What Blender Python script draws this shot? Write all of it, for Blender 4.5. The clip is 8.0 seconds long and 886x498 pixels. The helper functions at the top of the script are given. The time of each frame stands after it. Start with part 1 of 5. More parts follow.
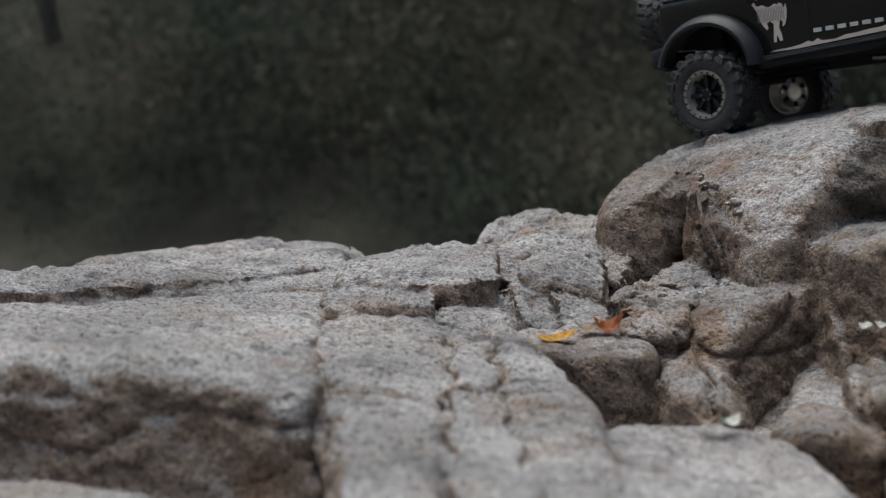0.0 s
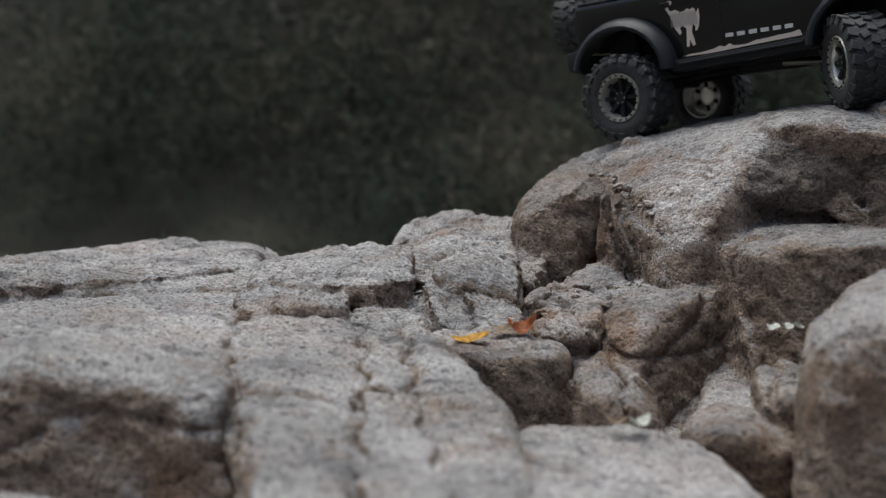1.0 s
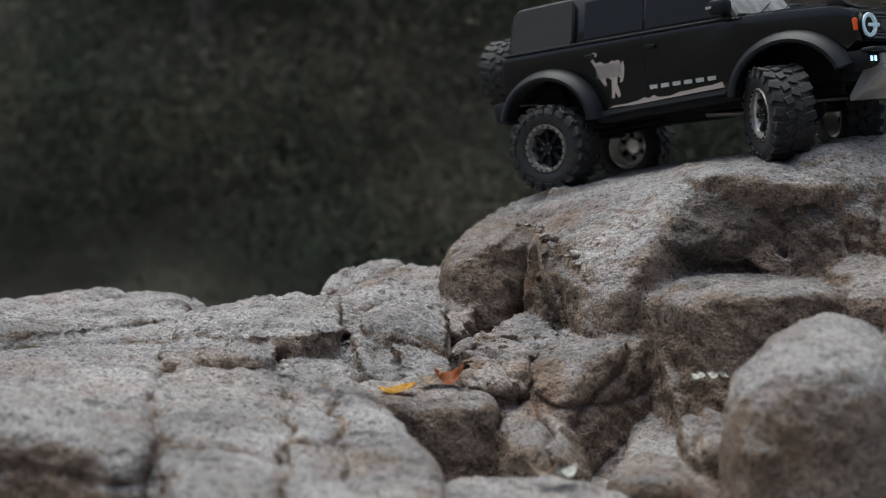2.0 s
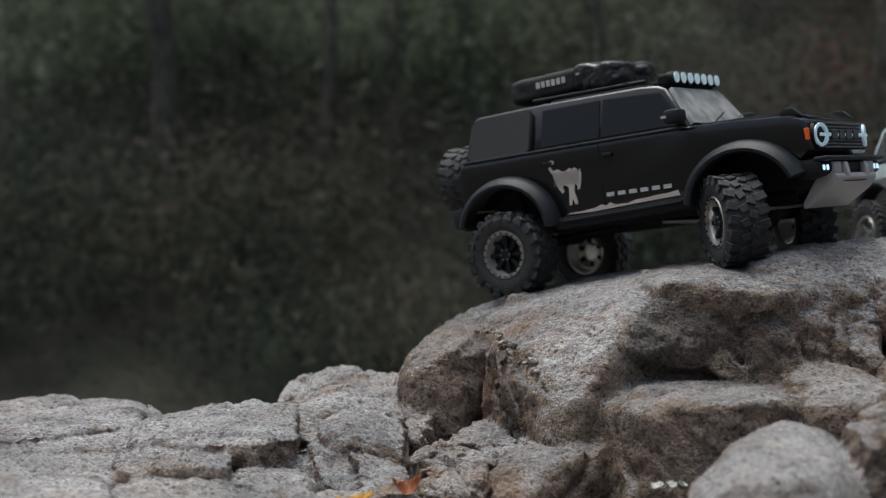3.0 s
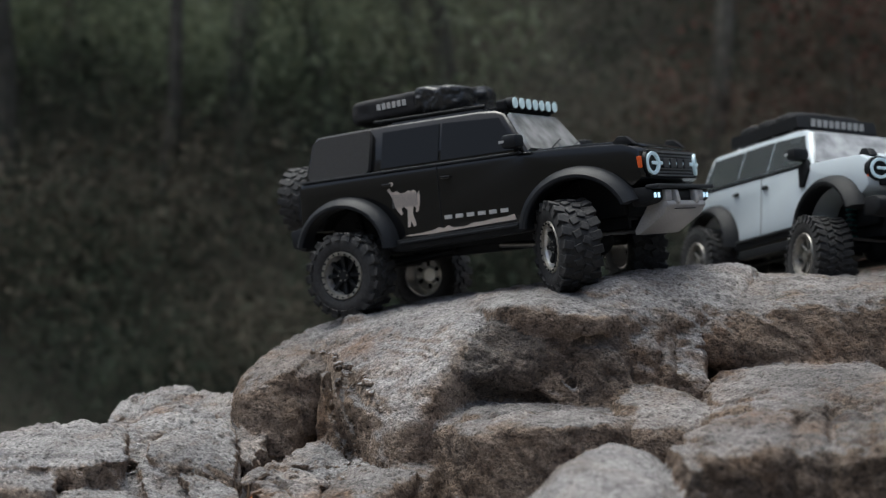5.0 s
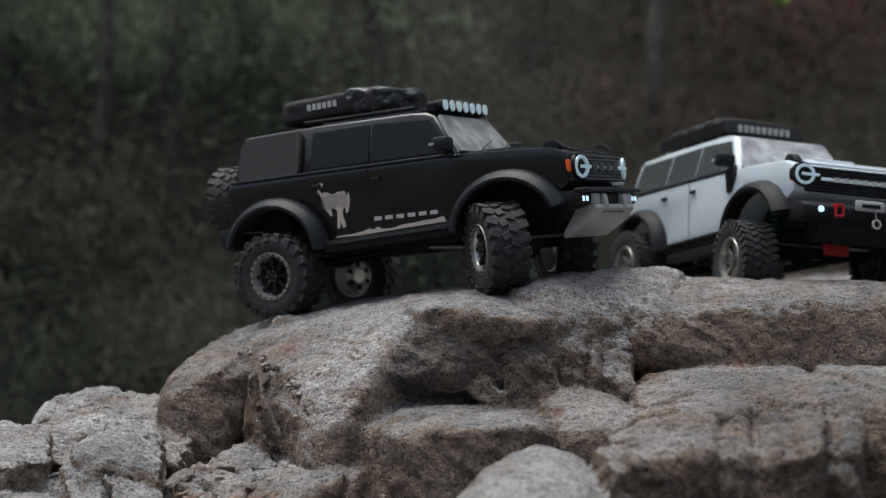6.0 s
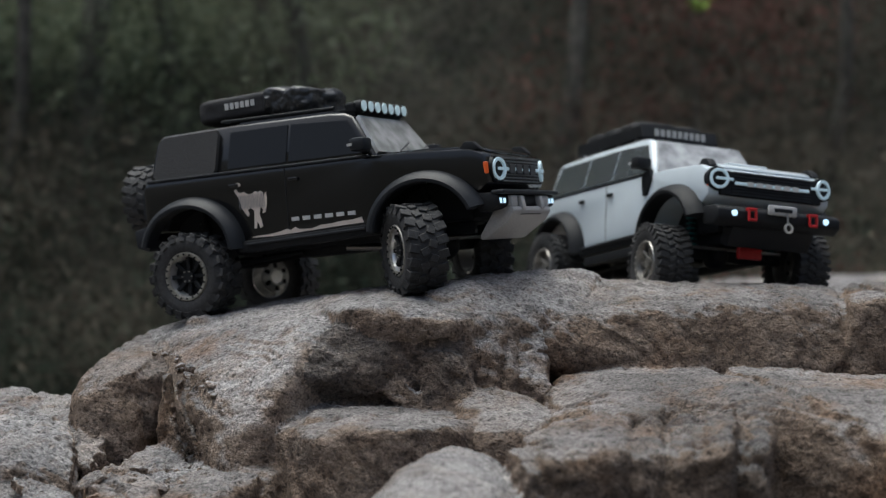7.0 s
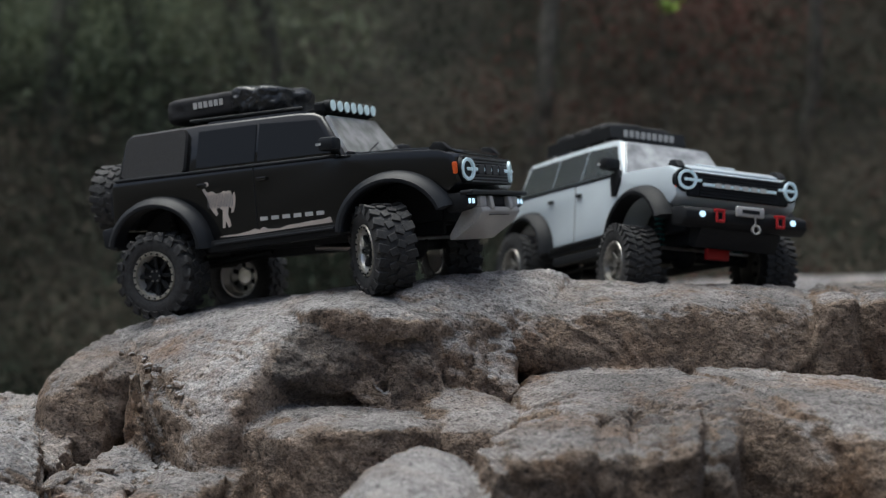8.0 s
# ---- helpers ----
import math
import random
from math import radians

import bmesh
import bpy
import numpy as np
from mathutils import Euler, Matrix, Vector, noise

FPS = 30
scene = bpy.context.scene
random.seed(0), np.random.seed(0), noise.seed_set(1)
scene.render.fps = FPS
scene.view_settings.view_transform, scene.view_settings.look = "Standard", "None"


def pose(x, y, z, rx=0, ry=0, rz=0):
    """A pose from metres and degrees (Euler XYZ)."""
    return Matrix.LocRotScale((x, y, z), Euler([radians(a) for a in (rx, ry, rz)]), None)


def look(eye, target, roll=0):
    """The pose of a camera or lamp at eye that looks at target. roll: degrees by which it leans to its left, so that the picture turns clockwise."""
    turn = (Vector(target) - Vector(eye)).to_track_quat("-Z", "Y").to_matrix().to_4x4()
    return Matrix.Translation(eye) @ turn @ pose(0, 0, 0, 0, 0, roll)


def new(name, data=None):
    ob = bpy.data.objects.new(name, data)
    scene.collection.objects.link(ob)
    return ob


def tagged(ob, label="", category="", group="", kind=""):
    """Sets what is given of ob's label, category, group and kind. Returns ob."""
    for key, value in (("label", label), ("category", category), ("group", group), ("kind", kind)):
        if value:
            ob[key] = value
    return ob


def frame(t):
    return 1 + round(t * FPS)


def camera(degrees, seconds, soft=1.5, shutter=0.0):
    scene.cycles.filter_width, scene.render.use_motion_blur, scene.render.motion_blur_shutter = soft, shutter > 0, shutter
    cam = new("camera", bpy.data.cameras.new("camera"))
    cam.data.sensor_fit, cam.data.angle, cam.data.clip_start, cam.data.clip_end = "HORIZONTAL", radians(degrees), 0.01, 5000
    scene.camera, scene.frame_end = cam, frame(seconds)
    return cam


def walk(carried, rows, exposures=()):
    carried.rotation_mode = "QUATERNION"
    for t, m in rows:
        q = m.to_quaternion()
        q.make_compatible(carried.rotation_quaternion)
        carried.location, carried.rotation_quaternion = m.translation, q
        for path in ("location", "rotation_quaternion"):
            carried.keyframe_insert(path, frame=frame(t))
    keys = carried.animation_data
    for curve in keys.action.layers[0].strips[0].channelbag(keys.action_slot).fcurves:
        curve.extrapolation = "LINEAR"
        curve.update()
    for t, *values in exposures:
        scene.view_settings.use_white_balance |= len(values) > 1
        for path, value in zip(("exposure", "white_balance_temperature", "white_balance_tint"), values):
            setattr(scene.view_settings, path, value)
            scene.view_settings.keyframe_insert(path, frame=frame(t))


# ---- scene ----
import functools
import itertools

EXPO = 0.30
# ---------------------------------------------------------------- camera: a pan and a tilt on a tripod head
cam = camera(34.86, 8.0, soft=1.15)
PIVOT, ARM = Vector((0.0, 0.0, 0.75)), 0.102
TURNS = [  # seconds, degrees to the right, up, lean to the left
    (0.0, -20.91, -5.84, -1.41),
    (0.5, -19.07, -5.86, -1.00),
    (1.0, -17.66, -5.87, -0.84),
    (1.5, -15.70, -5.72, -0.35),
    (2.0, -14.87, -4.00, -0.71),
    (2.2, -14.84, -2.80, -0.72),
    (3.3, -12.86, 0.56, -0.57),
    (3.5, -12.79, 0.78, -0.41),
    (4.0, -10.43, 0.78, -0.08),
    (4.5, -8.85, 0.80, 0.25),
    (4.7, -8.01, 0.81, 0.23),
    (5.8, -5.10, 0.90, 0.57),
    (6.0, -4.34, 0.92, 0.64),
    (6.5, -2.63, 0.95, 0.86),
    (7.0, -1.19, 1.01, 0.97),
    (7.5, -0.71, 1.03, 1.04),
    (8.0, 0.00, 1.04, 1.10),
]


def heading(right, up):
    a, b = radians(right), radians(up)
    return Vector((math.sin(a) * math.cos(b), math.cos(a) * math.cos(b), math.sin(b)))


walk(cam, [(t, look(PIVOT + ARM * heading(r, u), PIVOT + 3.0 * heading(r, u), lean)) for t, r, u, lean in TURNS],
     exposures=[(0.0, EXPO, 6030, 1), (8.0, EXPO, 6030, 1)])
cam.data.dof.use_dof = True
cam.data.dof.focus_distance = 1.50
cam.data.dof.aperture_fstop = 4.2

# ---------------------------------------------------------------- overcast sky with a weak wide sun
world = bpy.data.worlds.new("sky")
scene.world = world
world.use_nodes = True
wn = world.node_tree.nodes
sky = wn.new("ShaderNodeTexSky")
sky.sky_type, sky.sun_disc = "NISHITA", False
sky.sun_elevation, sky.sun_rotation = radians(77), radians(-63)
sky.air_density, sky.dust_density, sky.ozone_density = 0.6, 7.0, 0.4
wn["Background"].inputs["Strength"].default_value = 0.15
world.node_tree.links.new(sky.outputs[0], wn["Background"].inputs["Color"])
sun = new("sun", bpy.data.lights.new("sun", "SUN"))
sun.data.energy, sun.data.angle, sun.data.color = 1.4, radians(48), (1.0, 0.985, 0.965)
sun.matrix_world = look((-1.8, 0.9, 9.0), (0, 0, 0))


# ---------------------------------------------------------------- materials
def material(name):
    mat = bpy.data.materials.new(name)
    mat.use_nodes = True
    return mat, mat.node_tree.nodes, mat.node_tree.links, mat.node_tree.nodes["Principled BSDF"]


def plain(name, color, rough=0.5, metal=0.0, grain=0.0, scale=300.0, bump=0.0, coat=0.0, glow=0.0, spec=0.5):
    """A surface of one colour with a little grain in its tone and relief."""
    mat, n, l, b = material(name)
    b.inputs["Roughness"].default_value, b.inputs["Metallic"].default_value = rough, metal
    b.inputs["Base Color"].default_value = (*color, 1)
    b.inputs["Coat Weight"].default_value = coat
    b.inputs["Specular IOR Level"].default_value = spec
    b.inputs["Coat Roughness"].default_value = 0.06
    if glow:
        b.inputs["Emission Color"].default_value, b.inputs["Emission Strength"].default_value = (*color, 1), glow
    if grain or bump:
        co, nz = n.new("ShaderNodeTexCoord"), n.new("ShaderNodeTexNoise")
        nz.inputs["Scale"].default_value, nz.inputs["Detail"].default_value = scale, 5
        l.new(co.outputs["Object"], nz.inputs["Vector"])
        ramp = n.new("ShaderNodeValToRGB")
        ramp.color_ramp.elements[0].position, ramp.color_ramp.elements[1].position = 0.3, 0.7
        ramp.color_ramp.elements[0].color = (*[c * (1 - grain) for c in color], 1)
        ramp.color_ramp.elements[1].color = (*[min(1, c * (1 + grain)) for c in color], 1)
        l.new(nz.outputs["Fac"], ramp.inputs["Fac"])
        l.new(ramp.outputs["Color"], b.inputs["Base Color"])
        if bump:
            bp = n.new("ShaderNodeBump")
            bp.inputs["Strength"].default_value, bp.inputs["Distance"].default_value = bump, 0.002
            l.new(nz.outputs["Fac"], bp.inputs["Height"])
            l.new(bp.outputs["Normal"], b.inputs["Normal"])
    return mat


def granite(name="granite", stain=0.0, tanned=0.0):
    """Weathered pink-grey granite: crystals, black mica, rust stains, dark lichen, pits and foliation."""
    mat, n, l, b = material(name)
    b.inputs["Roughness"].default_value = 0.82
    b.inputs["Specular IOR Level"].default_value = 0.35
    geo = n.new("ShaderNodeNewGeometry")

    def noise_at(scale, detail=4.0, rough=0.55, stretch=None, lift=0.0):
        nz = n.new("ShaderNodeTexNoise")
        nz.inputs["Scale"].default_value, nz.inputs["Detail"].default_value, nz.inputs["Roughness"].default_value = scale, detail, rough
        mp = n.new("ShaderNodeMapping")
        mp.inputs["Location"].default_value = (lift, lift * 1.7, lift * 0.6)
        if stretch:
            mp.inputs["Rotation"].default_value = (0.25, -0.2, 0.5)
            mp.inputs["Scale"].default_value = stretch
        l.new(geo.outputs["Position"], mp.inputs["Vector"])
        l.new(mp.outputs["Vector"], nz.inputs["Vector"])
        return nz.outputs["Fac"]

    def ramp(fac, stops):
        rp = n.new("ShaderNodeValToRGB")
        e = rp.color_ramp.elements
        e[0].position, e[0].color = stops[0][0], (*stops[0][1], 1)
        e[1].position, e[1].color = stops[-1][0], (*stops[-1][1], 1)
        for at, col in stops[1:-1]:
            e.new(at).color = (*col, 1)
        l.new(fac, rp.inputs["Fac"])
        return rp.outputs["Color"]

    def mix(fac, a, c, kind="MIX"):
        mx = n.new("ShaderNodeMix")
        mx.data_type, mx.blend_type = "RGBA", kind
        for value, socket in ((fac, mx.inputs[0]), (a, mx.inputs[6]), (c, mx.inputs[7])):
            if isinstance(value, (int, float)):
                socket.default_value = value
            elif isinstance(value, tuple):
                socket.default_value = (*value, 1)
            else:
                l.new(value, socket)
        return mx.outputs[2]

    W, K = (1, 1, 1), (0, 0, 0)
    base = ramp(noise_at(7, 5), [(0.3, (0.215, 0.210, 0.215)), (0.5, (0.37, 0.362, 0.366)), (0.72, (0.54, 0.527, 0.53))])
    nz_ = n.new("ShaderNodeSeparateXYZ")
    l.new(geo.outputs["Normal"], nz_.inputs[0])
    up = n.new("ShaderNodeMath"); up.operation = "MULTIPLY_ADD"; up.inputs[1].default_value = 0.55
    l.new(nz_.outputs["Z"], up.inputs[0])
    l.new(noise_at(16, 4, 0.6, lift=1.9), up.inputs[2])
    # broken sides show the tan feldspar; tops are painted paler grey, imitating skylight
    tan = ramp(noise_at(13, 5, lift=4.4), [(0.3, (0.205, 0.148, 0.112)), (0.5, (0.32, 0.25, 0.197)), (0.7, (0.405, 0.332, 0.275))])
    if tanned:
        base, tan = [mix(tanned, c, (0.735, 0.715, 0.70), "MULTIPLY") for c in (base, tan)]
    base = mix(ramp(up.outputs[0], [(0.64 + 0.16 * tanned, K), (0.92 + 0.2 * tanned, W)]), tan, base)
    pink = mix(ramp(noise_at(11, 4, lift=3.1), [(0.5, K), (0.72, (0.6, 0.6, 0.6))]), base, (0.36, 0.295, 0.25))
    rust = mix(ramp(noise_at(9, 6, 0.65, lift=7.7), [(0.57 - 0.16 * stain, K), (0.72 - 0.1 * stain, (0.75, 0.75, 0.75))]), pink, (0.215, 0.125, 0.07))
    grey = mix(ramp(noise_at(5, 6, 0.7, lift=5.3), [(0.56 - 0.25 * stain, K), (0.75 - 0.2 * stain, (0.6 + 0.15 * stain,) * 3)]), rust, (0.12, 0.114, 0.112))
    # crystals
    vor = n.new("ShaderNodeTexVoronoi")
    vor.inputs["Scale"].default_value = 380
    l.new(geo.outputs["Position"], vor.inputs["Vector"])
    tone = n.new("ShaderNodeSeparateColor")
    l.new(vor.outputs["Color"], tone.inputs["Color"])
    cry = mix(0.45, grey, ramp(tone.outputs["Red"], [(0.0, (0.35, 0.33, 0.32)), (0.16, (0.72, 0.7, 0.68)), (0.75, (1.05, 1.0, 0.97)), (1.0, (1.4, 1.36, 1.3))]), "MULTIPLY")
    # dark weathered streaks along the foliation, some long and some short
    cry = mix(0.75, cry, ramp(noise_at(26, 6, 0.68, (0.28, 1.0, 1.5), 8.3), [(0.33, (0.34, 0.33, 0.34)), (0.45, W), (0.6, W), (0.74, (1.2, 1.18, 1.16))]), "MULTIPLY")
    streak = mix(0.5, cry, ramp(noise_at(60, 6, 0.7, (0.85, 1.0, 1.2)), [(0.36, (0.42, 0.40, 0.39)), (0.48, W), (0.7, (1.22, 1.21, 1.2))]), "MULTIPLY")
    pits = ramp(noise_at(170, 5, 0.65, (0.9, 1.0, 1.1)), [(0.35, (0.22, 0.21, 0.2)), (0.46, W)])
    col = mix(0.85, streak, pits, "MULTIPLY")
    col = mix(0.8, col, ramp(noise_at(330, 4, 0.7, lift=2.2), [(0.36, (0.45, 0.44, 0.43)), (0.5, W), (0.66, (1.25, 1.24, 1.22))]), "MULTIPLY")
    l.new(col, b.inputs["Base Color"])
    h1 = n.new("ShaderNodeMath"); h1.operation = "MULTIPLY_ADD"; h1.inputs[1].default_value = 0.6
    l.new(noise_at(60, 6, 0.7, (0.85, 1.0, 1.2)), h1.inputs[0])
    l.new(noise_at(170, 5, 0.65, (0.9, 1.0, 1.1)), h1.inputs[2])
    h2 = n.new("ShaderNodeMath"); h2.operation = "MULTIPLY_ADD"; h2.inputs[1].default_value = 0.45
    l.new(noise_at(420, 3, 0.6), h2.inputs[0])
    l.new(h1.outputs[0], h2.inputs[2])
    bp = n.new("ShaderNodeBump")
    bp.inputs["Strength"].default_value, bp.inputs["Distance"].default_value = 0.9, 0.009
    l.new(h2.outputs[0], bp.inputs["Height"])
    l.new(bp.outputs["Normal"], b.inputs["Normal"])
    return mat


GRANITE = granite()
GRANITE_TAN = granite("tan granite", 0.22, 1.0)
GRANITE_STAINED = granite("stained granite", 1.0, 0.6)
SOIL = plain("forest soil", (0.045, 0.041, 0.030), 0.95, grain=0.5, scale=3.0, bump=0.5)
BARK = plain("bark", (0.085, 0.078, 0.066), 0.9, grain=0.5, scale=14.0, bump=0.8)


def leafy(name, dark, light):
    mat, n, l, b = material(name)
    geo, rp = n.new("ShaderNodeNewGeometry"), n.new("ShaderNodeValToRGB")
    rp.color_ramp.elements[0].color, rp.color_ramp.elements[1].color = (*dark, 1), (*light, 1)
    l.new(geo.outputs["Random Per Island"], rp.inputs["Fac"])
    l.new(rp.outputs["Color"], b.inputs["Base Color"])
    b.inputs["Roughness"].default_value = 0.9
    b.inputs["Specular IOR Level"].default_value = 0.15
    return mat


LEAF_GREEN = leafy("green foliage", (0.027, 0.037, 0.027), (0.066, 0.086, 0.058))
LEAF_DRY = leafy("dry brown foliage", (0.062, 0.056, 0.042), (0.165, 0.142, 0.108))
LEAF_RED = leafy("reddish foliage", (0.075, 0.05, 0.043), (0.31, 0.105, 0.09))
LEAF_LIME = leafy("yellow green foliage", (0.14, 0.2, 0.04), (0.3, 0.42, 0.09))


# ---------------------------------------------------------------- numbers for uneven surfaces
def lattice(i):
    h = (i[:, 0] * 374761393 + i[:, 1] * 668265263 + i[:, 2] * 2147483647) & 0xFFFFFFFF
    h = ((h ^ (h >> 13)) * 1274126177) & 0xFFFFFFFF
    return ((h ^ (h >> 16)) & 0xFFFF) / 65535.0


def value_noise(p):
    i = np.floor(p).astype(np.int64)
    f = p - i
    f = f * f * f * (f * (f * 6 - 15) + 10)
    total = np.zeros(len(p))
    for a in (0, 1):
        for b in (0, 1):
            for c in (0, 1):
                w = (f[:, 0] if a else 1 - f[:, 0]) * (f[:, 1] if b else 1 - f[:, 1]) * (f[:, 2] if c else 1 - f[:, 2])
                total += w * lattice(i + np.array((a, b, c)))
    return total


SPIN = np.array(Euler((0.7, 0.4, 1.1)).to_matrix())


def fractal(p, octaves=4, gain=0.5):
    total, amp, norm = np.zeros(len(p)), 1.0, 0.0
    for _ in range(octaves):
        total += amp * (value_noise(p) - 0.5)
        norm += amp
        p, amp = (p @ SPIN.T) * 2.03 + 17.3, amp * gain
    return total / norm


def mesh_object(name, verts, faces, mat, smooth=True):
    me = bpy.data.meshes.new(name)
    me.from_pydata(verts, [], faces)
    me.materials.append(mat)
    if smooth:
        me.polygons.foreach_set("use_smooth", np.ones(len(me.polygons), dtype=bool))
    me.update()
    return new(name, me)


def cube_ball(n):
    """A cube's surface as an even grid: points between -1 and 1, and quads."""
    pts, quads = [], []
    at = {}
    for axis in range(3):
        for side in (0, n):
            ids = np.empty((n + 1, n + 1), dtype=int)
            for a in range(n + 1):
                for b in range(n + 1):
                    key = [0, 0, 0]
                    key[axis], key[(axis + 1) % 3], key[(axis + 2) % 3] = side, a, b
                    key = tuple(key)
                    if key not in at:
                        at[key] = len(pts)
                        pts.append(key)
                    ids[a, b] = at[key]
            q = np.stack([ids[:-1, :-1], ids[1:, :-1], ids[1:, 1:], ids[:-1, 1:]], -1).reshape(-1, 4)
            quads.append(q if side else q[:, ::-1])
    g = np.array(pts) / n * 2 - 1
    return np.tan(g * 0.7854), np.concatenate(quads)


BALLS = {}


def rock(name, label, top, drop, flare, hard, seed, fine=64, joints=(), rough=1.0, chips=8, cracks=2, mat=None):
    """A block of granite: the hull of its top outline and of its foot, with worn edges and an uneven broken skin.
    hard: how sharp the edges are; joints: (point, across, width, depth) of cracks."""
    fine = max(18, int(fine * 0.82))
    top = np.array(top)
    mid = top.mean(0)
    foot = mid + (top - mid) * (1 + flare / 0.15)
    foot[:, 2] = top[:, 2].min() - drop
    bm = bmesh.new()
    for p in (*top, *foot):
        bm.verts.new(p)
    bmesh.ops.convex_hull(bm, input=bm.verts)
    bm.normal_update()
    centre = 0.5 * (np.concatenate([top, foot]).min(0) + np.concatenate([top, foot]).max(0))
    centre[:2] = np.concatenate([top, foot]).mean(0)[:2]
    planes = []
    for f in sorted(bm.faces, key=lambda f: -f.calc_area()):
        nrm, d = np.array(f.normal), float(np.dot(np.array(f.normal), np.array(f.verts[0].co) - centre))
        if d < 0.004 or f.calc_area() < 1e-6:
            continue
        for k, (n0, d0) in enumerate(planes):
            if np.dot(n0, nrm) > 0.985:
                break
        else:
            planes.append((nrm, d))
    bm.free()
    dice = random.Random(seed * 13 + 1)
    corners = np.concatenate([top, foot]) - centre
    for _ in range(chips):
        nrm = np.array((dice.gauss(0, 1), dice.gauss(0, 1), dice.gauss(0, 1) * 0.7 + 0.25))
        nrm /= np.linalg.norm(nrm)
        planes.append((nrm, float((corners @ nrm).max()) * dice.uniform(0.84, 0.955)))
    N, D = np.array([q[0] for q in planes]), np.array([q[1] for q in planes])
    if fine not in BALLS:
        BALLS[fine] = cube_ball(fine)
    cube, quads = BALLS[fine]
    half = 0.5 * (np.concatenate([top, foot]).max(0) - np.concatenate([top, foot]).min(0))
    way = cube * half
    way /= np.linalg.norm(way, axis=1)[:, None]
    lean = np.maximum(way @ N.T / D, 0)
    peak = lean.max(1)
    total = ((lean / peak[:, None]) ** hard).sum(1)
    reach = 1.0 / (peak * total ** (1.0 / hard))
    out = ((lean / peak[:, None]) ** (hard - 1)) @ (N / D[:, None])
    out /= np.linalg.norm(out, axis=1)[:, None]
    p = way * (reach * 1.055)[:, None] + centre
    s = seed * 7.31
    size = min(1.0, half.max() / 0.15)
    lift = rough * size * (0.024 * fractal(p * 7 + s, 3) + 0.007 * fractal(p * 26 + s, 4, 0.5))
    grain = p @ np.array(Euler((0.3, -0.25, 0.5 + 0.35 * math.sin(seed))).to_matrix()).T
    step = fractal(grain * np.array((7, 8, 12)) + s * 0.7, 3, 0.42) * 5
    edge = step - np.floor(step)
    lift += rough * size * 0.0045 * (np.floor(step) + np.clip((edge - 0.8) / 0.2, 0, 1) - step)
    lift += rough * 0.0042 * fractal(grain * np.array((22, 40, 70)) + s, 4, 0.6)
    lift += 0.0035 * fractal(p * 120 + s, 3, 0.65)
    wob = 0.012 * fractal(p * 22 + s, 3)
    seams = list(joints)
    for k in range(cracks):
        seams.append((centre + half * np.array([dice.uniform(-0.6, 0.6) for _ in range(3)]), (dice.gauss(0, 1), dice.gauss(0, 0.5), dice.gauss(0, 0.45)), 0.0028, 0.006 * size))
    for at, across, width, depth in seams:
        a = np.array(across) / np.linalg.norm(across)
        gap = (p - np.array(at)) @ a + wob
        lift -= depth * np.exp(-(gap / width) ** 2)
    p = p + out * lift[:, None]
    ob = mesh_object(name, (p - centre).tolist(), quads.tolist(), mat or GRANITE)
    ob.location = centre
    return tagged(ob, label, "rock", "blocks of the granite outcrop")


# ---------------------------------------------------------------- the granite outcrop: jointed blocks grown together
BLOCKS = []


def block(name, label, top, drop, flare, soft, joints=(), mat=None, rough=1.0):
    """One block of the outcrop: the hull of its upper points and of its foot. soft: how far its edges are worn round;
    joints: (point, across, width, depth) of the cracks through it; rough: how uneven its skin is."""
    top = np.array(top)
    pts = top
    if drop:
        mid = top.mean(0)
        foot = mid + (top - mid) * (1 + flare)
        foot[:, 2] = top[:, 2].min() - drop
        pts = np.concatenate([top, foot])
    i, j, k = np.array([c for c in itertools.combinations(range(len(pts)), 3)]).T
    nrm = np.cross(pts[j] - pts[i], pts[k] - pts[i])
    size = np.linalg.norm(nrm, axis=1)
    ok = size > 1e-6
    nrm = nrm[ok] / size[ok][:, None]
    d = (nrm * pts[i[ok]]).sum(1)
    side = nrm @ pts.T - d[:, None]
    over, under = (side < 1e-5).all(1), (side > -1e-5).all(1)
    nrm = np.concatenate([nrm[over], -nrm[under]])
    d = np.concatenate([d[over], -d[under]])
    planes = []
    for n0, d0 in zip(nrm, d):
        if all(np.dot(n0, n1) < 0.975 or abs(d0 - d1) > 0.03 for n1, d1 in planes):
            planes.append((n0, d0))
    BLOCKS.append((name, label, pts, len(top), planes, soft * 0.55, joints, mat or GRANITE, rough))


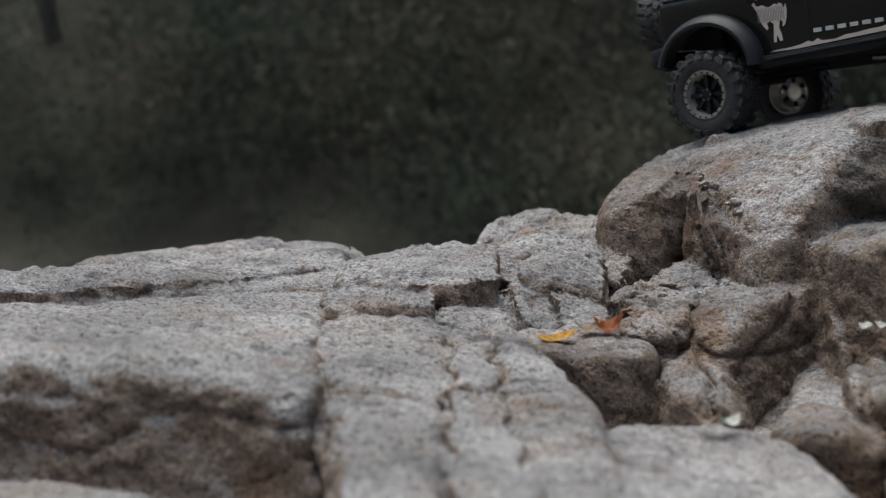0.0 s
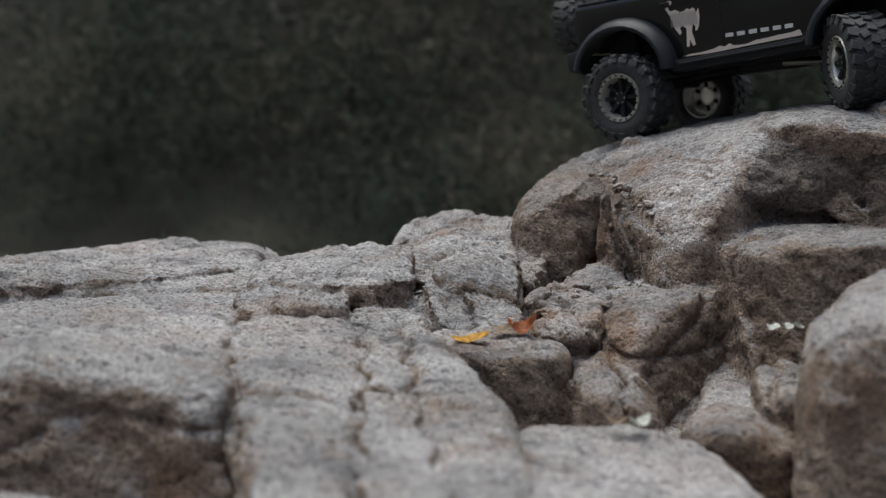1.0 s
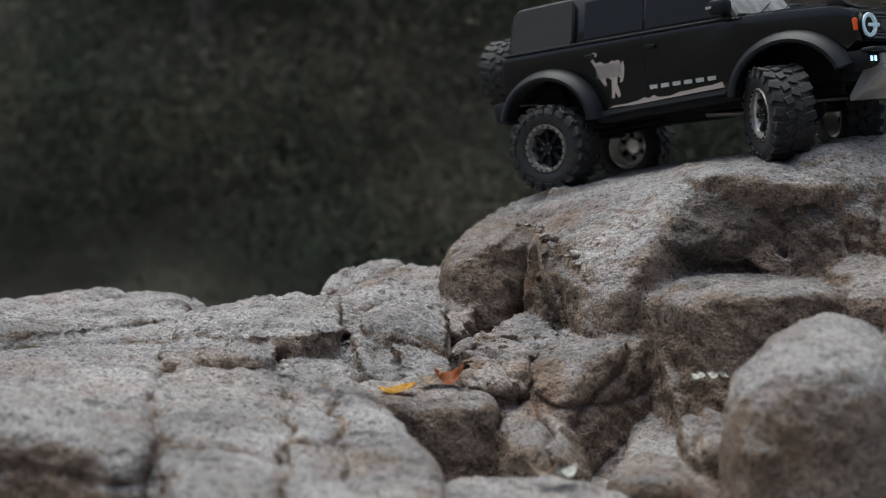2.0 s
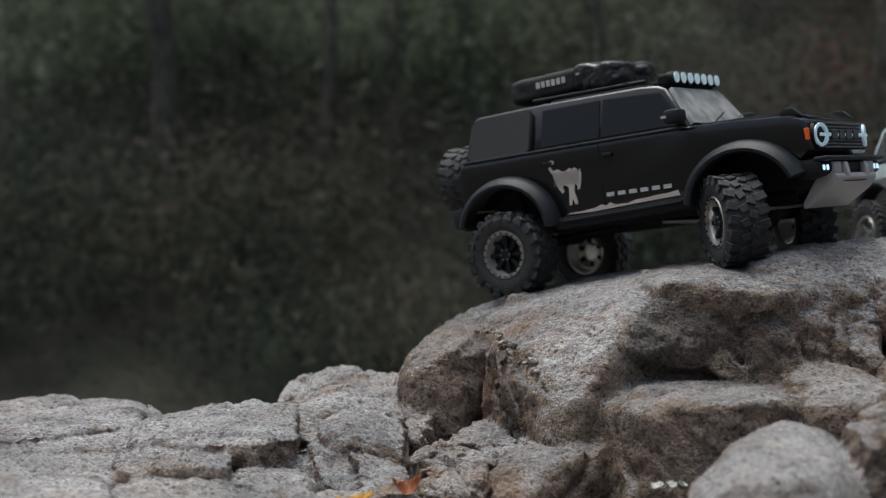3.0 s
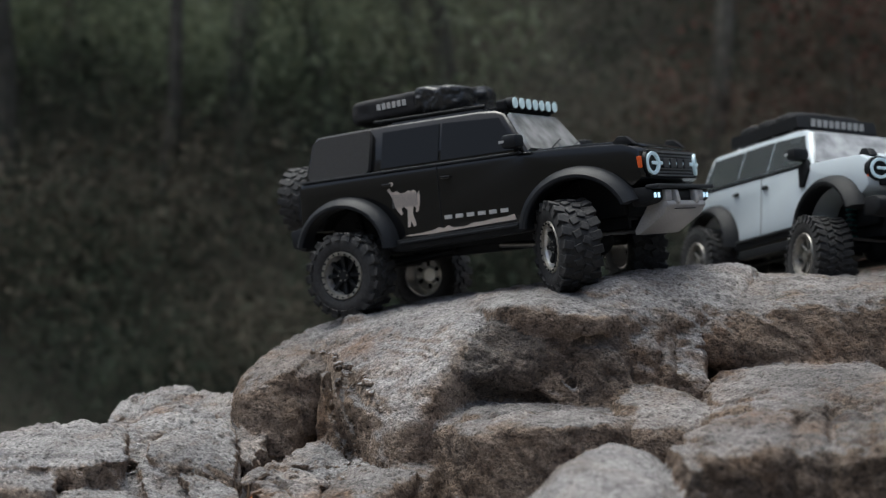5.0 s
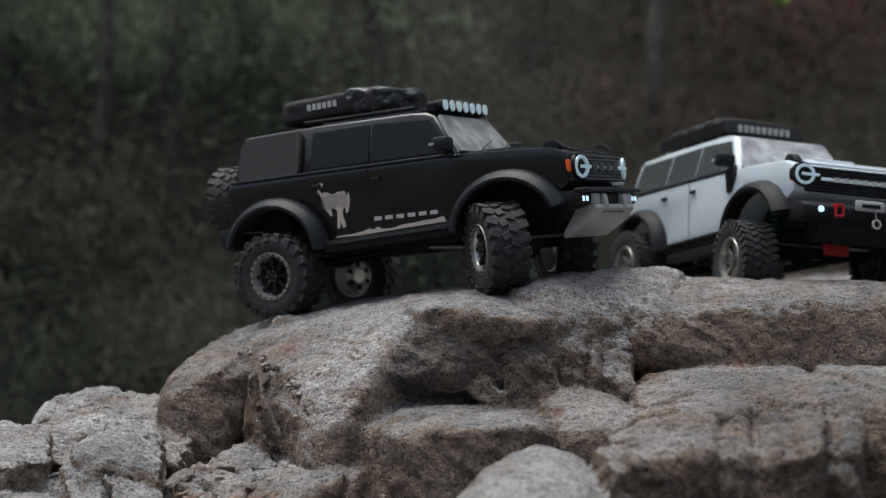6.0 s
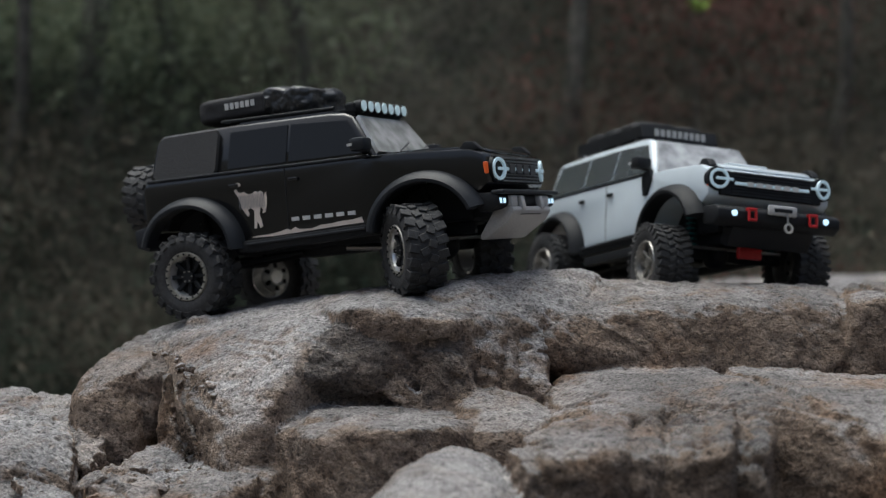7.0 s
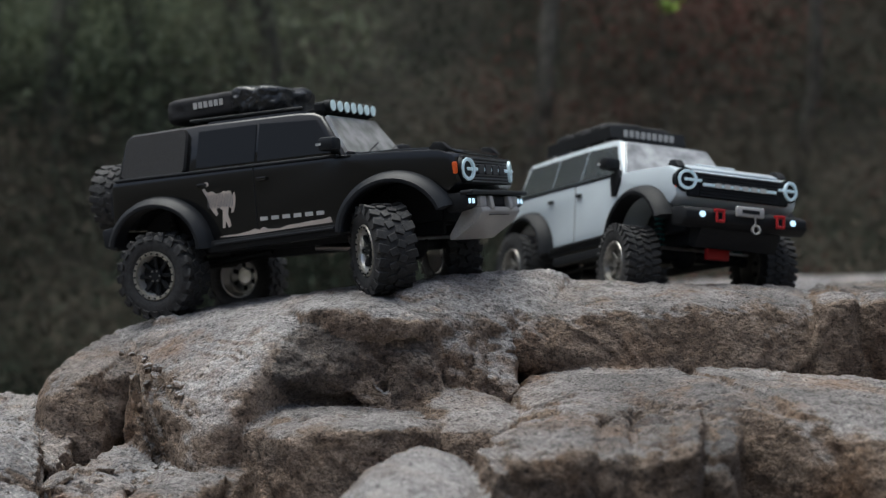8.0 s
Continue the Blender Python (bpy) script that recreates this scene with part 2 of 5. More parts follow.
def outcrop():
    """Blends all blocks into one distance field, takes its surface, gives it an uneven skin and parts it block by block."""
    cell, blend = 0.0032, 0.0030
    low, high = np.array((-1.26, 0.72, 0.40)), np.array((0.74, 2.06, 0.785))
    dims = np.ceil((high - low) / cell).astype(int)
    field = np.full(dims, 0.05, dtype=np.float32)
    owner = np.zeros(dims, dtype=np.int16)
    for at, (_, _, pts, top_count, planes, soft, joints, _, _) in enumerate(BLOCKS):
        a = np.clip(((pts.min(0) - 0.035 - low) / cell).astype(int), 0, dims)
        b = np.clip(((pts.max(0) + 0.035 - low) / cell).astype(int) + 1, 0, dims)
        if (b <= a).any():
            continue
        xs, ys, zs = [(low[c] + cell * np.arange(a[c], b[c])).astype(np.float32) for c in range(3)]
        grid = (xs[:, None, None], ys[None, :, None], zs[None, None, :])
        dist = [np.float32(n[0]) * grid[0] + np.float32(n[1]) * grid[1] + np.float32(n[2]) * grid[2] - np.float32(d) for n, d in planes]
        peak = functools.reduce(np.maximum, dist)
        total = sum(np.exp((q - peak) * np.float32(1 / soft)) for q in dist)
        f = peak + soft * np.log(total)
        at_top = pts @ np.array([n for n, _ in planes]).T - np.array([d for _, d in planes])
        worn = soft * np.log(np.exp(at_top / soft).sum(1))
        f = f - np.float32(0.8 * worn[:top_count].mean())
        for point, across, width, depth in joints:
            way = np.array(across) / np.linalg.norm(across)
            gap = sum(np.float32(way[c]) * (grid[c] - np.float32(point[c])) for c in range(3))
            gap = gap + 0.007 * np.sin(31 * (grid[0] + 1.7 * grid[2]) + 40 * depth * 100) + 0.005 * np.sin(53 * (grid[1] - grid[0]))
            f = f + np.float32(depth) * np.exp(-(gap / np.float32(width)) ** 2)
        box_ = tuple(slice(a[c], b[c]) for c in range(3))
        old = field[box_]
        h = np.maximum(blend - np.abs(old - f), 0) / blend
        owner[box_][f < old] = at
        field[box_] = np.minimum(old, f) - h * h * np.float32(blend * 0.25)
    # the surface: one point in each cell that it crosses, one quad across each edge that it crosses
    corner = [field[x:dims[0] - 1 + x, y:dims[1] - 1 + y, z:dims[2] - 1 + z] for x in (0, 1) for y in (0, 1) for z in (0, 1)]
    inside = [c < 0 for c in corner]
    some, every = functools.reduce(np.logical_or, inside), functools.reduce(np.logical_and, inside)
    ix, iy, iz = np.nonzero(some & ~every)
    number = np.full(some.shape, -1, dtype=np.int32)
    number[ix, iy, iz] = np.arange(len(ix))
    val = np.stack([c[ix, iy, iz] for c in corner], 1)
    offs = np.array([(x, y, z) for x in (0, 1) for y in (0, 1) for z in (0, 1)], dtype=np.float32)
    p, n_cut = np.zeros((len(ix), 3), dtype=np.float32), np.zeros(len(ix), dtype=np.float32)
    for s in range(8):
        for e in range(s + 1, 8):
            if np.abs(offs[s] - offs[e]).sum() == 1:
                cut = (val[:, s] < 0) != (val[:, e] < 0)
                f = np.where(cut, val[:, s] / np.where(cut, val[:, s] - val[:, e], 1), 0)
                p += cut[:, None] * (offs[s] + f[:, None] * (offs[e] - offs[s]))
                n_cut += cut
    p = low + cell * (np.stack([ix, iy, iz], 1) + p / n_cut[:, None])
    out = np.stack([(val[:, offs[:, c] == 1].sum(1) - val[:, offs[:, c] == 0].sum(1)) for c in range(3)], 1)
    out /= np.linalg.norm(out, axis=1)[:, None] + 1e-9
    owned = owner[ix, iy, iz]
    quads = []
    for c in range(3):
        o1, o2 = [k for k in range(3) if k != c]
        first = [slice(1, dims[k] - 1) for k in range(3)]
        first[c] = slice(0, dims[c] - 1)
        ahead = list(first)
        ahead[c] = slice(1, dims[c])
        sa, sb = field[tuple(first)] < 0, field[tuple(ahead)] < 0
        for flip, mask in ((c == 1, sa & ~sb), (c != 1, sb & ~sa)):
            e = np.array(np.nonzero(mask))
            e[o1] += 1
            e[o2] += 1
            ring = []
            for d1, d2 in ((0, 0), (-1, 0), (-1, -1), (0, -1)):
                q = e.copy()
                q[o1] += d1
                q[o2] += d2
                ring.append(number[q[0], q[1], q[2]])
            q = np.stack(ring, 1)
            quads.append(q[:, ::-1] if flip else q)
    quads = np.concatenate(quads)
    quads = quads[(quads >= 0).all(1)]
    # uneven skin: broad waves, broken steps along the grain, foliation and fine pits
    p = p.astype(float)
    grain = p @ np.array(Euler((0.5, -0.6, -0.35)).to_matrix()).T
    lift = 0.0015 + 0.013 * fractal(p * 9 + 3.1, 3)
    step = fractal(grain * np.array((7, 9, 15)) + 5.7, 3, 0.45) * 6
    edge = step - np.floor(step)
    lift += 0.0032 * (np.floor(step) + np.clip((edge - 0.78) / 0.22, 0, 1) - step)
    lift += 0.0075 * fractal(grain * np.array((10, 34, 44)) + 9.2, 4, 0.6)
    lift += 0.0055 * fractal(p * 90 + 1.3, 3, 0.65)
    p = p + out * (lift * np.array([b[-1] for b in BLOCKS])[owned])[:, None]
    # shading across the seams follows the whole surface
    nrm = np.zeros_like(p)
    face = np.cross(p[quads[:, 2]] - p[quads[:, 0]], p[quads[:, 3]] - p[quads[:, 1]])
    for c in range(4):
        for k in range(3):
            nrm[:, k] += np.bincount(quads[:, c], face[:, k], len(p))
    nrm /= np.linalg.norm(nrm, axis=1)[:, None] + 1e-12
    root = new("granite_outcrop")
    root.location = (-0.25, 1.5, 0.40)
    who = owned[quads[:, 0]]
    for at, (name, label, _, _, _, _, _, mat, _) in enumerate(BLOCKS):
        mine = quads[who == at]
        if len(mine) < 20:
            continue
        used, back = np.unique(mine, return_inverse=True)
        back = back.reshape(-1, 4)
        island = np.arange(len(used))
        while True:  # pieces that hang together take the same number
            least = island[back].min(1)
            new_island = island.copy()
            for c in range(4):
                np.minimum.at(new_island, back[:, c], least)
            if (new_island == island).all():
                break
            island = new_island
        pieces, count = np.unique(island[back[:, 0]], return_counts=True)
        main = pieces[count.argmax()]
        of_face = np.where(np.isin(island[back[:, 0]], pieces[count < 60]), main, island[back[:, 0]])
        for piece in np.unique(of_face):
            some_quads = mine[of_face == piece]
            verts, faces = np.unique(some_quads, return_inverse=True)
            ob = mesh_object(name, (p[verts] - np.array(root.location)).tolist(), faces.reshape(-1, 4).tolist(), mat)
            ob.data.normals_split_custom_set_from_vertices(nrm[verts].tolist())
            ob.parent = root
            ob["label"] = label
    return tagged(root, "weathered pink-grey granite outcrop split into jointed blocks", "rock outcrop")


block("broad_slab", "broad pale granite slab with a brown broken front face",
      [(-0.872, 0.964, 0.559), (-0.763, 1.005, 0.549), (-0.667, 1.018, 0.537), (-0.603, 1.065, 0.541), (-0.514, 1.063, 0.521), (-0.645, 1.361, 0.532), (-0.697, 1.499, 0.538), (-0.993, 1.296, 0.540), (-1.121, 1.225, 0.537)],
      0.14, 0.16, 0.009, joints=[((-0.700, 1.030, 0.500), (0.0, -0.3, 1), 0.004, 0.004), ((-0.570, 1.200, 0.520), (0.906, 0.424, 0.0), 0.004, 0.009)], rough=1.1)
block("back_slab", "low weathered granite slab lying behind the broad slab",
      [(-0.998, 1.295, 0.548), (-0.882, 1.339, 0.545), (-0.799, 1.371, 0.543), (-0.684, 1.472, 0.551), (-0.750, 1.682, 0.557), (-0.828, 1.765, 0.563), (-0.914, 1.754, 0.562), (-1.075, 1.602, 0.553), (-1.102, 1.457, 0.544)],
      0.1, 0.04, 0.01, joints=[((-0.840, 1.382, 0.559), (0.3, -0.9, 0.3), 0.008, 0.01)])
block("thin_ledge", "thin layered granite ledge across the slab",
      [(-0.990, 1.276, 0.556), (-0.899, 1.344, 0.556), (-0.804, 1.415, 0.559), (-0.706, 1.520, 0.564), (-0.734, 1.599, 0.567), (-0.900, 1.479, 0.566), (-1.047, 1.367, 0.568)],
      0.025, -0.03, 0.005, rough=1.6)
block("slab_rim", "low brown granite rim at the back of the slab",
      [(-1.084, 1.554, 0.556), (-1.006, 1.652, 0.562), (-0.914, 1.755, 0.566), (-0.868, 1.705, 0.567), (-0.948, 1.584, 0.560), (-1.015, 1.514, 0.559)],
      0.03, 0, 0.006)
block("slab_block", "weathered granite block between slab and faceted stone",
      [(-0.635, 1.365, 0.531), (-0.590, 1.405, 0.535), (-0.464, 1.396, 0.525), (-0.534, 1.562, 0.543), (-0.597, 1.718, 0.560), (-0.708, 1.765, 0.555), (-0.750, 1.682, 0.554)],
      0.14, 0.02, 0.01, joints=[((-0.563, 1.432, 0.547), (0.9, 0.36, 0), 0.005, 0.01), ((-0.596, 1.420, 0.548), (0.36, -0.9, 0.2), 0.007, 0.01)], rough=1.5)
block("pale_strip", "pale rounded granite strip split by thin joints",
      [(-0.546, 1.141, 0.525), (-0.644, 1.372, 0.529), (-0.592, 1.382, 0.535), (-0.542, 1.400, 0.528), (-0.439, 1.146, 0.505), (-0.345, 0.899, 0.481), (-0.402, 0.878, 0.483), (-0.492, 1.047, 0.505)],
      0.16, 0.03, 0.014, joints=[((-0.476, 1.107, 0.514), (0.36, -0.9, 0.25), 0.006, 0.012), ((-0.424, 0.996, 0.500), (0.3, -0.9, 0.3), 0.005, 0.008), ((-0.570, 1.200, 0.520), (0.906, 0.424, 0.0), 0.004, 0.009), ((-0.440, 1.150, 0.500), (0.931, 0.366, 0.0), 0.0035, 0.006)], rough=1.15)
block("pale_strip", "pale granite strip sloping down beside a hollow",
      [(-0.531, 1.382, 0.525), (-0.464, 1.396, 0.521), (-0.407, 1.293, 0.508), (-0.296, 1.121, 0.492), (-0.249, 0.947, 0.475), (-0.344, 0.900, 0.481)],
      0.16, 0.04, 0.016, joints=[((-0.415, 1.162, 0.508), (0.36, -0.9, 0.25), 0.005, 0.01), ((-0.391, 1.171, 0.503), (0.9, 0.36, 0), 0.004, 0.008), ((-0.398, 1.113, 0.494), (0.3, -0.9, 0.4), 0.004, 0.006), ((-0.440, 1.150, 0.500), (0.931, 0.366, 0.0), 0.0035, 0.006)], rough=1.15)
block("low_slab", "low pale granite slab close to the ground",
      [(-0.311, 1.126, 0.485), (-0.292, 1.199, 0.478), (-0.239, 1.230, 0.474), (-0.183, 1.218, 0.473), (-0.123, 1.128, 0.463), (-0.079, 1.032, 0.457), (-0.279, 0.935, 0.469)],
      0.1, 0.04, 0.018)
block("low_ledge", "low grey granite ledge under the broad slab",
      [(-0.778, 0.858, 0.488), (-0.665, 0.911, 0.481), (-0.615, 0.908, 0.476), (-0.552, 0.909, 0.469), (-0.491, 0.909, 0.464), (-0.450, 0.846, 0.459), (-0.677, 0.749, 0.469)],
      0.08, 0.05, 0.015)
block("leaf_ledge", "small flat granite ledge holding fallen leaves",
      [(-0.463, 1.392, 0.516), (-0.419, 1.430, 0.517), (-0.377, 1.446, 0.516), (-0.355, 1.379, 0.510), (-0.401, 1.329, 0.508), (-0.432, 1.339, 0.512)],
      0.06, 0, 0.008)
block("ridge_shoulder", "smooth rounded striated granite shoulder of the ridge",
      [(-0.407, 1.840, 0.667), (-0.367, 1.860, 0.689), (-0.266, 1.840, 0.709), (-0.194, 1.820, 0.720), (-0.144, 1.620, 0.704), (-0.166, 1.575, 0.688), (-0.192, 1.535, 0.644), (-0.211, 1.515, 0.607), (-0.231, 1.520, 0.599), (-0.267, 1.560, 0.614), (-0.302, 1.630, 0.646), (-0.353, 1.720, 0.664)],
      0.1, 0, 0.014, rough=0.65)
block("ridge_crest", "pale granite crest with a sharp broken lip",
      [(-0.215, 1.820, 0.718), (-0.124, 1.800, 0.729), (-0.043, 1.800, 0.736), (0.012, 1.830, 0.743), (0.005, 1.610, 0.706), (-0.026, 1.575, 0.700), (-0.075, 1.575, 0.707), (-0.115, 1.578, 0.715), (-0.151, 1.600, 0.706)],
      0.016, -0.03, 0.007, rough=0.8)
block("ridge_core", "weathered granite body of the ridge",
      [(-0.389, 1.900, 0.674), (-0.205, 1.920, 0.705), (0.086, 1.920, 0.729), (0.079, 1.700, 0.681), (-0.007, 1.660, 0.681), (-0.163, 1.660, 0.678), (-0.280, 1.660, 0.638), (-0.349, 1.720, 0.646)],
      0.2, 0, 0.012)
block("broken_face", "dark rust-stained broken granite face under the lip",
      [(-0.192, 1.550, 0.641), (-0.164, 1.590, 0.686), (-0.115, 1.596, 0.711), (-0.061, 1.596, 0.703), (-0.020, 1.596, 0.693), (0.006, 1.592, 0.661), (-0.002, 1.605, 0.624), (-0.029, 1.620, 0.606), (-0.096, 1.615, 0.608), (-0.177, 1.585, 0.609), (-0.185, 1.750, 0.673), (-0.014, 1.750, 0.677), (-0.193, 1.720, 0.571), (-0.012, 1.740, 0.586)],
      0, 0, 0.004, mat=GRANITE_STAINED, rough=1.5)
block("face_wedge", "slanting pale granite wedge on the broken face",
      [(-0.099, 1.585, 0.644), (-0.082, 1.575, 0.648), (-0.052, 1.568, 0.621), (-0.058, 1.580, 0.612), (-0.082, 1.575, 0.615), (-0.094, 1.580, 0.630), (-0.080, 1.660, 0.624)],
      0, 0, 0.005)
block("face_knob", "rusty granite knob on the broken face",
      [(-0.053, 1.575, 0.660), (-0.039, 1.580, 0.677), (-0.012, 1.575, 0.670), (0.003, 1.575, 0.647), (-0.005, 1.570, 0.626), (-0.041, 1.570, 0.629), (-0.025, 1.660, 0.643)],
      0.02, 0, 0.01, mat=GRANITE_STAINED, rough=1.3)
block("ridge_lap", "granite crest running between the two model cars",
      [(-0.052, 1.670, 0.735), (-0.014, 1.660, 0.741), (0.023, 1.680, 0.748), (0.063, 1.720, 0.753), (0.147, 1.800, 0.753), (0.156, 1.900, 0.751), (-0.009, 1.860, 0.742), (0.111, 1.665, 0.717), (0.070, 1.640, 0.710), (0.029, 1.625, 0.704), (-0.022, 1.595, 0.697)],
      0.03, 0, 0.009, rough=1.3)
block("joint_block", "dark jointed granite block beside the long ridge",
      [(-0.022, 1.610, 0.694), (0.033, 1.625, 0.700), (0.039, 1.610, 0.684), (0.042, 1.595, 0.649), (0.006, 1.600, 0.660), (-0.006, 1.600, 0.678), (0.006, 1.700, 0.679), (0.044, 1.700, 0.687)],
      0.05, 0, 0.006, joints=[((0.035, 1.610, 0.672), (1.0, 0.0, 0.2), 0.003, 0.006)], rough=1.4)
block("joint_block", "dark jointed granite block beside the long ridge",
      [(0.038, 1.660, 0.706), (0.071, 1.660, 0.710), (0.072, 1.625, 0.672), (0.042, 1.625, 0.666), (0.039, 1.630, 0.689), (0.058, 1.720, 0.686)],
      0.02, 0, 0.005, rough=1.4)
block("joint_block", "dark jointed granite block beside the long ridge",
      [(0.042, 1.620, 0.663), (0.076, 1.620, 0.665), (0.080, 1.600, 0.632), (0.048, 1.600, 0.629), (0.064, 1.700, 0.649)],
      0.05, 0, 0.006, rough=1.4)
block("long_ridge", "long brown granite ridge in front of the white model car",
      [(0.005, 1.840, 0.741), (0.069, 1.880, 0.752), (0.154, 1.880, 0.751), (0.226, 1.880, 0.746), (0.368, 1.880, 0.744), (0.451, 1.860, 0.741), (0.413, 1.700, 0.720), (0.329, 1.690, 0.731), (0.201, 1.680, 0.724), (0.111, 1.660, 0.713), (0.077, 1.655, 0.704), (0.081, 1.640, 0.648), (0.137, 1.655, 0.646), (0.261, 1.655, 0.649), (0.412, 1.680, 0.641), (0.091, 1.720, 0.603), (0.429, 1.750, 0.606)],
      0, 0, 0.013, mat=GRANITE_TAN)
block("ridge_end", "brown rust-stained granite block at the end of the ridge",
      [(0.452, 1.840, 0.743), (0.504, 1.920, 0.750), (0.578, 1.940, 0.753), (0.675, 1.940, 0.750), (0.581, 1.700, 0.726), (0.485, 1.690, 0.735), (0.422, 1.680, 0.726)],
      0.16, 0, 0.01, joints=[((0.482, 1.680, 0.696), (1.0, 0.0, 0.2), 0.006, 0.008)], mat=GRANITE_TAN)
block("back_shelf", "granite crest under the wheels of the black model car",
      [(-0.365, 1.840, 0.685), (-0.335, 1.765, 0.692), (-0.060, 1.700, 0.727), (0.050, 1.780, 0.735), (0.070, 1.950, 0.728), (-0.120, 2.060, 0.701), (-0.300, 2.020, 0.683)],
      0.3, 0.02, 0.01)
block("back_shelf", "granite crest under the wheels of the white model car",
      [(0.050, 1.800, 0.734), (0.200, 1.800, 0.736), (0.500, 1.840, 0.737), (0.620, 1.900, 0.736), (0.620, 2.300, 0.714), (0.030, 2.300, 0.708)],
      0.3, 0, 0.01)
block("pale_slab", "big pale granite slab below the long ridge",
      [(0.076, 1.580, 0.620), (0.087, 1.630, 0.640), (0.138, 1.670, 0.651), (0.211, 1.700, 0.654), (0.203, 1.550, 0.638), (0.172, 1.440, 0.626), (0.126, 1.460, 0.618), (0.088, 1.500, 0.611)],
      0.12, 0.02, 0.014, mat=GRANITE_TAN)
block("pale_slab", "big pale granite slab with a brown sloping front",
      [(0.113, 1.670, 0.650), (0.268, 1.700, 0.652), (0.332, 1.700, 0.648), (0.391, 1.680, 0.647), (0.446, 1.650, 0.643), (0.578, 1.640, 0.638), (0.451, 1.300, 0.591), (0.385, 1.320, 0.607), (0.345, 1.350, 0.626), (0.315, 1.370, 0.636), (0.285, 1.385, 0.637), (0.258, 1.470, 0.633), (0.227, 1.480, 0.630), (0.127, 1.540, 0.618)],
      0.25, 0, 0.02, joints=[((0.335, 1.350, 0.612), (1.0, 0.2, 0.35), 0.01, 0.008)], mat=GRANITE_TAN)
block("jointed_block", "granite block with a tan front cut by upright joints",
      [(0.031, 1.330, 0.603), (0.063, 1.390, 0.611), (0.107, 1.430, 0.618), (0.143, 1.430, 0.620), (0.143, 1.370, 0.614), (0.132, 1.300, 0.604), (0.048, 1.275, 0.596)],
      0.2, 0.03, 0.01, joints=[((0.059, 1.300, 0.589), (1.0, 0.2, 0.3), 0.01, 0.006)], mat=GRANITE_TAN, rough=1.5)
block("jointed_block", "granite block with a tan front cut by upright joints",
      [(0.153, 1.400, 0.617), (0.173, 1.420, 0.620), (0.170, 1.360, 0.615), (0.161, 1.305, 0.602), (0.141, 1.300, 0.605)],
      0.2, 0.03, 0.01, mat=GRANITE_TAN, rough=1.5)
block("jointed_block", "granite block with a tan front cut by upright joints",
      [(0.182, 1.420, 0.618), (0.208, 1.430, 0.626), (0.202, 1.360, 0.618), (0.188, 1.300, 0.605), (0.171, 1.305, 0.600)],
      0.2, 0.03, 0.01, mat=GRANITE_TAN, rough=1.5)
block("jointed_block", "granite block with a tan front cut by upright joints",
      [(0.216, 1.430, 0.625), (0.244, 1.430, 0.636), (0.236, 1.360, 0.626), (0.219, 1.295, 0.616), (0.197, 1.295, 0.606)],
      0.2, 0.03, 0.01, mat=GRANITE_TAN, rough=1.5)
block("jointed_block", "granite block with a tan front cut by upright joints",
      [(0.253, 1.430, 0.635), (0.277, 1.430, 0.636), (0.269, 1.370, 0.626), (0.253, 1.310, 0.610), (0.236, 1.310, 0.603)],
      0.2, 0.03, 0.01, mat=GRANITE_TAN, rough=1.5)
block("flat_block", "flat-topped granite block with brown front face",
      [(-0.201, 1.540, 0.593), (-0.185, 1.600, 0.610), (-0.169, 1.620, 0.612), (-0.084, 1.620, 0.609), (-0.008, 1.580, 0.602), (0.008, 1.520, 0.596), (-0.012, 1.460, 0.601), (-0.063, 1.430, 0.607), (-0.094, 1.430, 0.605), (-0.127, 1.440, 0.595), (-0.156, 1.460, 0.589)],
      0.18, 0.06, 0.007, joints=[((-0.124, 1.520, 0.609), (0.1, -0.9, 0.5), 0.004, 0.005)], mat=GRANITE_TAN)
block("small_block", "granite block lodged under the long ridge",
      [(-0.016, 1.580, 0.630), (0.006, 1.600, 0.636), (0.042, 1.590, 0.630), (0.074, 1.570, 0.615), (0.082, 1.530, 0.604), (0.056, 1.470, 0.601), (0.012, 1.470, 0.598), (-0.009, 1.530, 0.613)],
      0.16, 0.03, 0.01, mat=GRANITE_TAN)
block("round_boulder", "large smooth pale rounded boulder",
      [(-0.093, 1.270, 0.562), (-0.075, 1.320, 0.583), (-0.048, 1.370, 0.592), (-0.009, 1.400, 0.597), (0.022, 1.390, 0.590), (0.051, 1.360, 0.567), (0.061, 1.300, 0.539), (0.022, 1.220, 0.573), (-0.024, 1.190, 0.581), (-0.061, 1.190, 0.562)],
      0.28, 0.1, 0.03, joints=[((-0.057, 1.200, 0.552), (1.0, 0.1, 0.1), 0.02, 0.006)], rough=0.6)
block("brown_block", "large granite block with flat brown face",
      [(-0.300, 1.460, 0.525), (-0.298, 1.530, 0.539), (-0.264, 1.600, 0.555), (-0.221, 1.640, 0.561), (-0.196, 1.640, 0.559), (-0.180, 1.600, 0.553), (-0.178, 1.520, 0.556), (-0.206, 1.475, 0.552), (-0.232, 1.445, 0.544), (-0.251, 1.420, 0.527), (-0.254, 1.400, 0.511), (-0.280, 1.420, 0.512)],
      0.17, 0.22, 0.008, joints=[((-0.204, 1.420, 0.501), (0.05, -0.1, 1.0), 0.004, 0.005), ((-0.280, 1.550, 0.550), (-0.5, -0.5, 0.7), 0.005, 0.006)], mat=GRANITE_TAN, rough=1.2)
block("sliver", "narrow upright granite sliver between two blocks",
      [(-0.176, 1.500, 0.553), (-0.166, 1.520, 0.553), (-0.155, 1.490, 0.533), (-0.140, 1.450, 0.512), (-0.148, 1.420, 0.495), (-0.164, 1.450, 0.527)],
      0.1, 0.05, 0.006, mat=GRANITE_TAN)
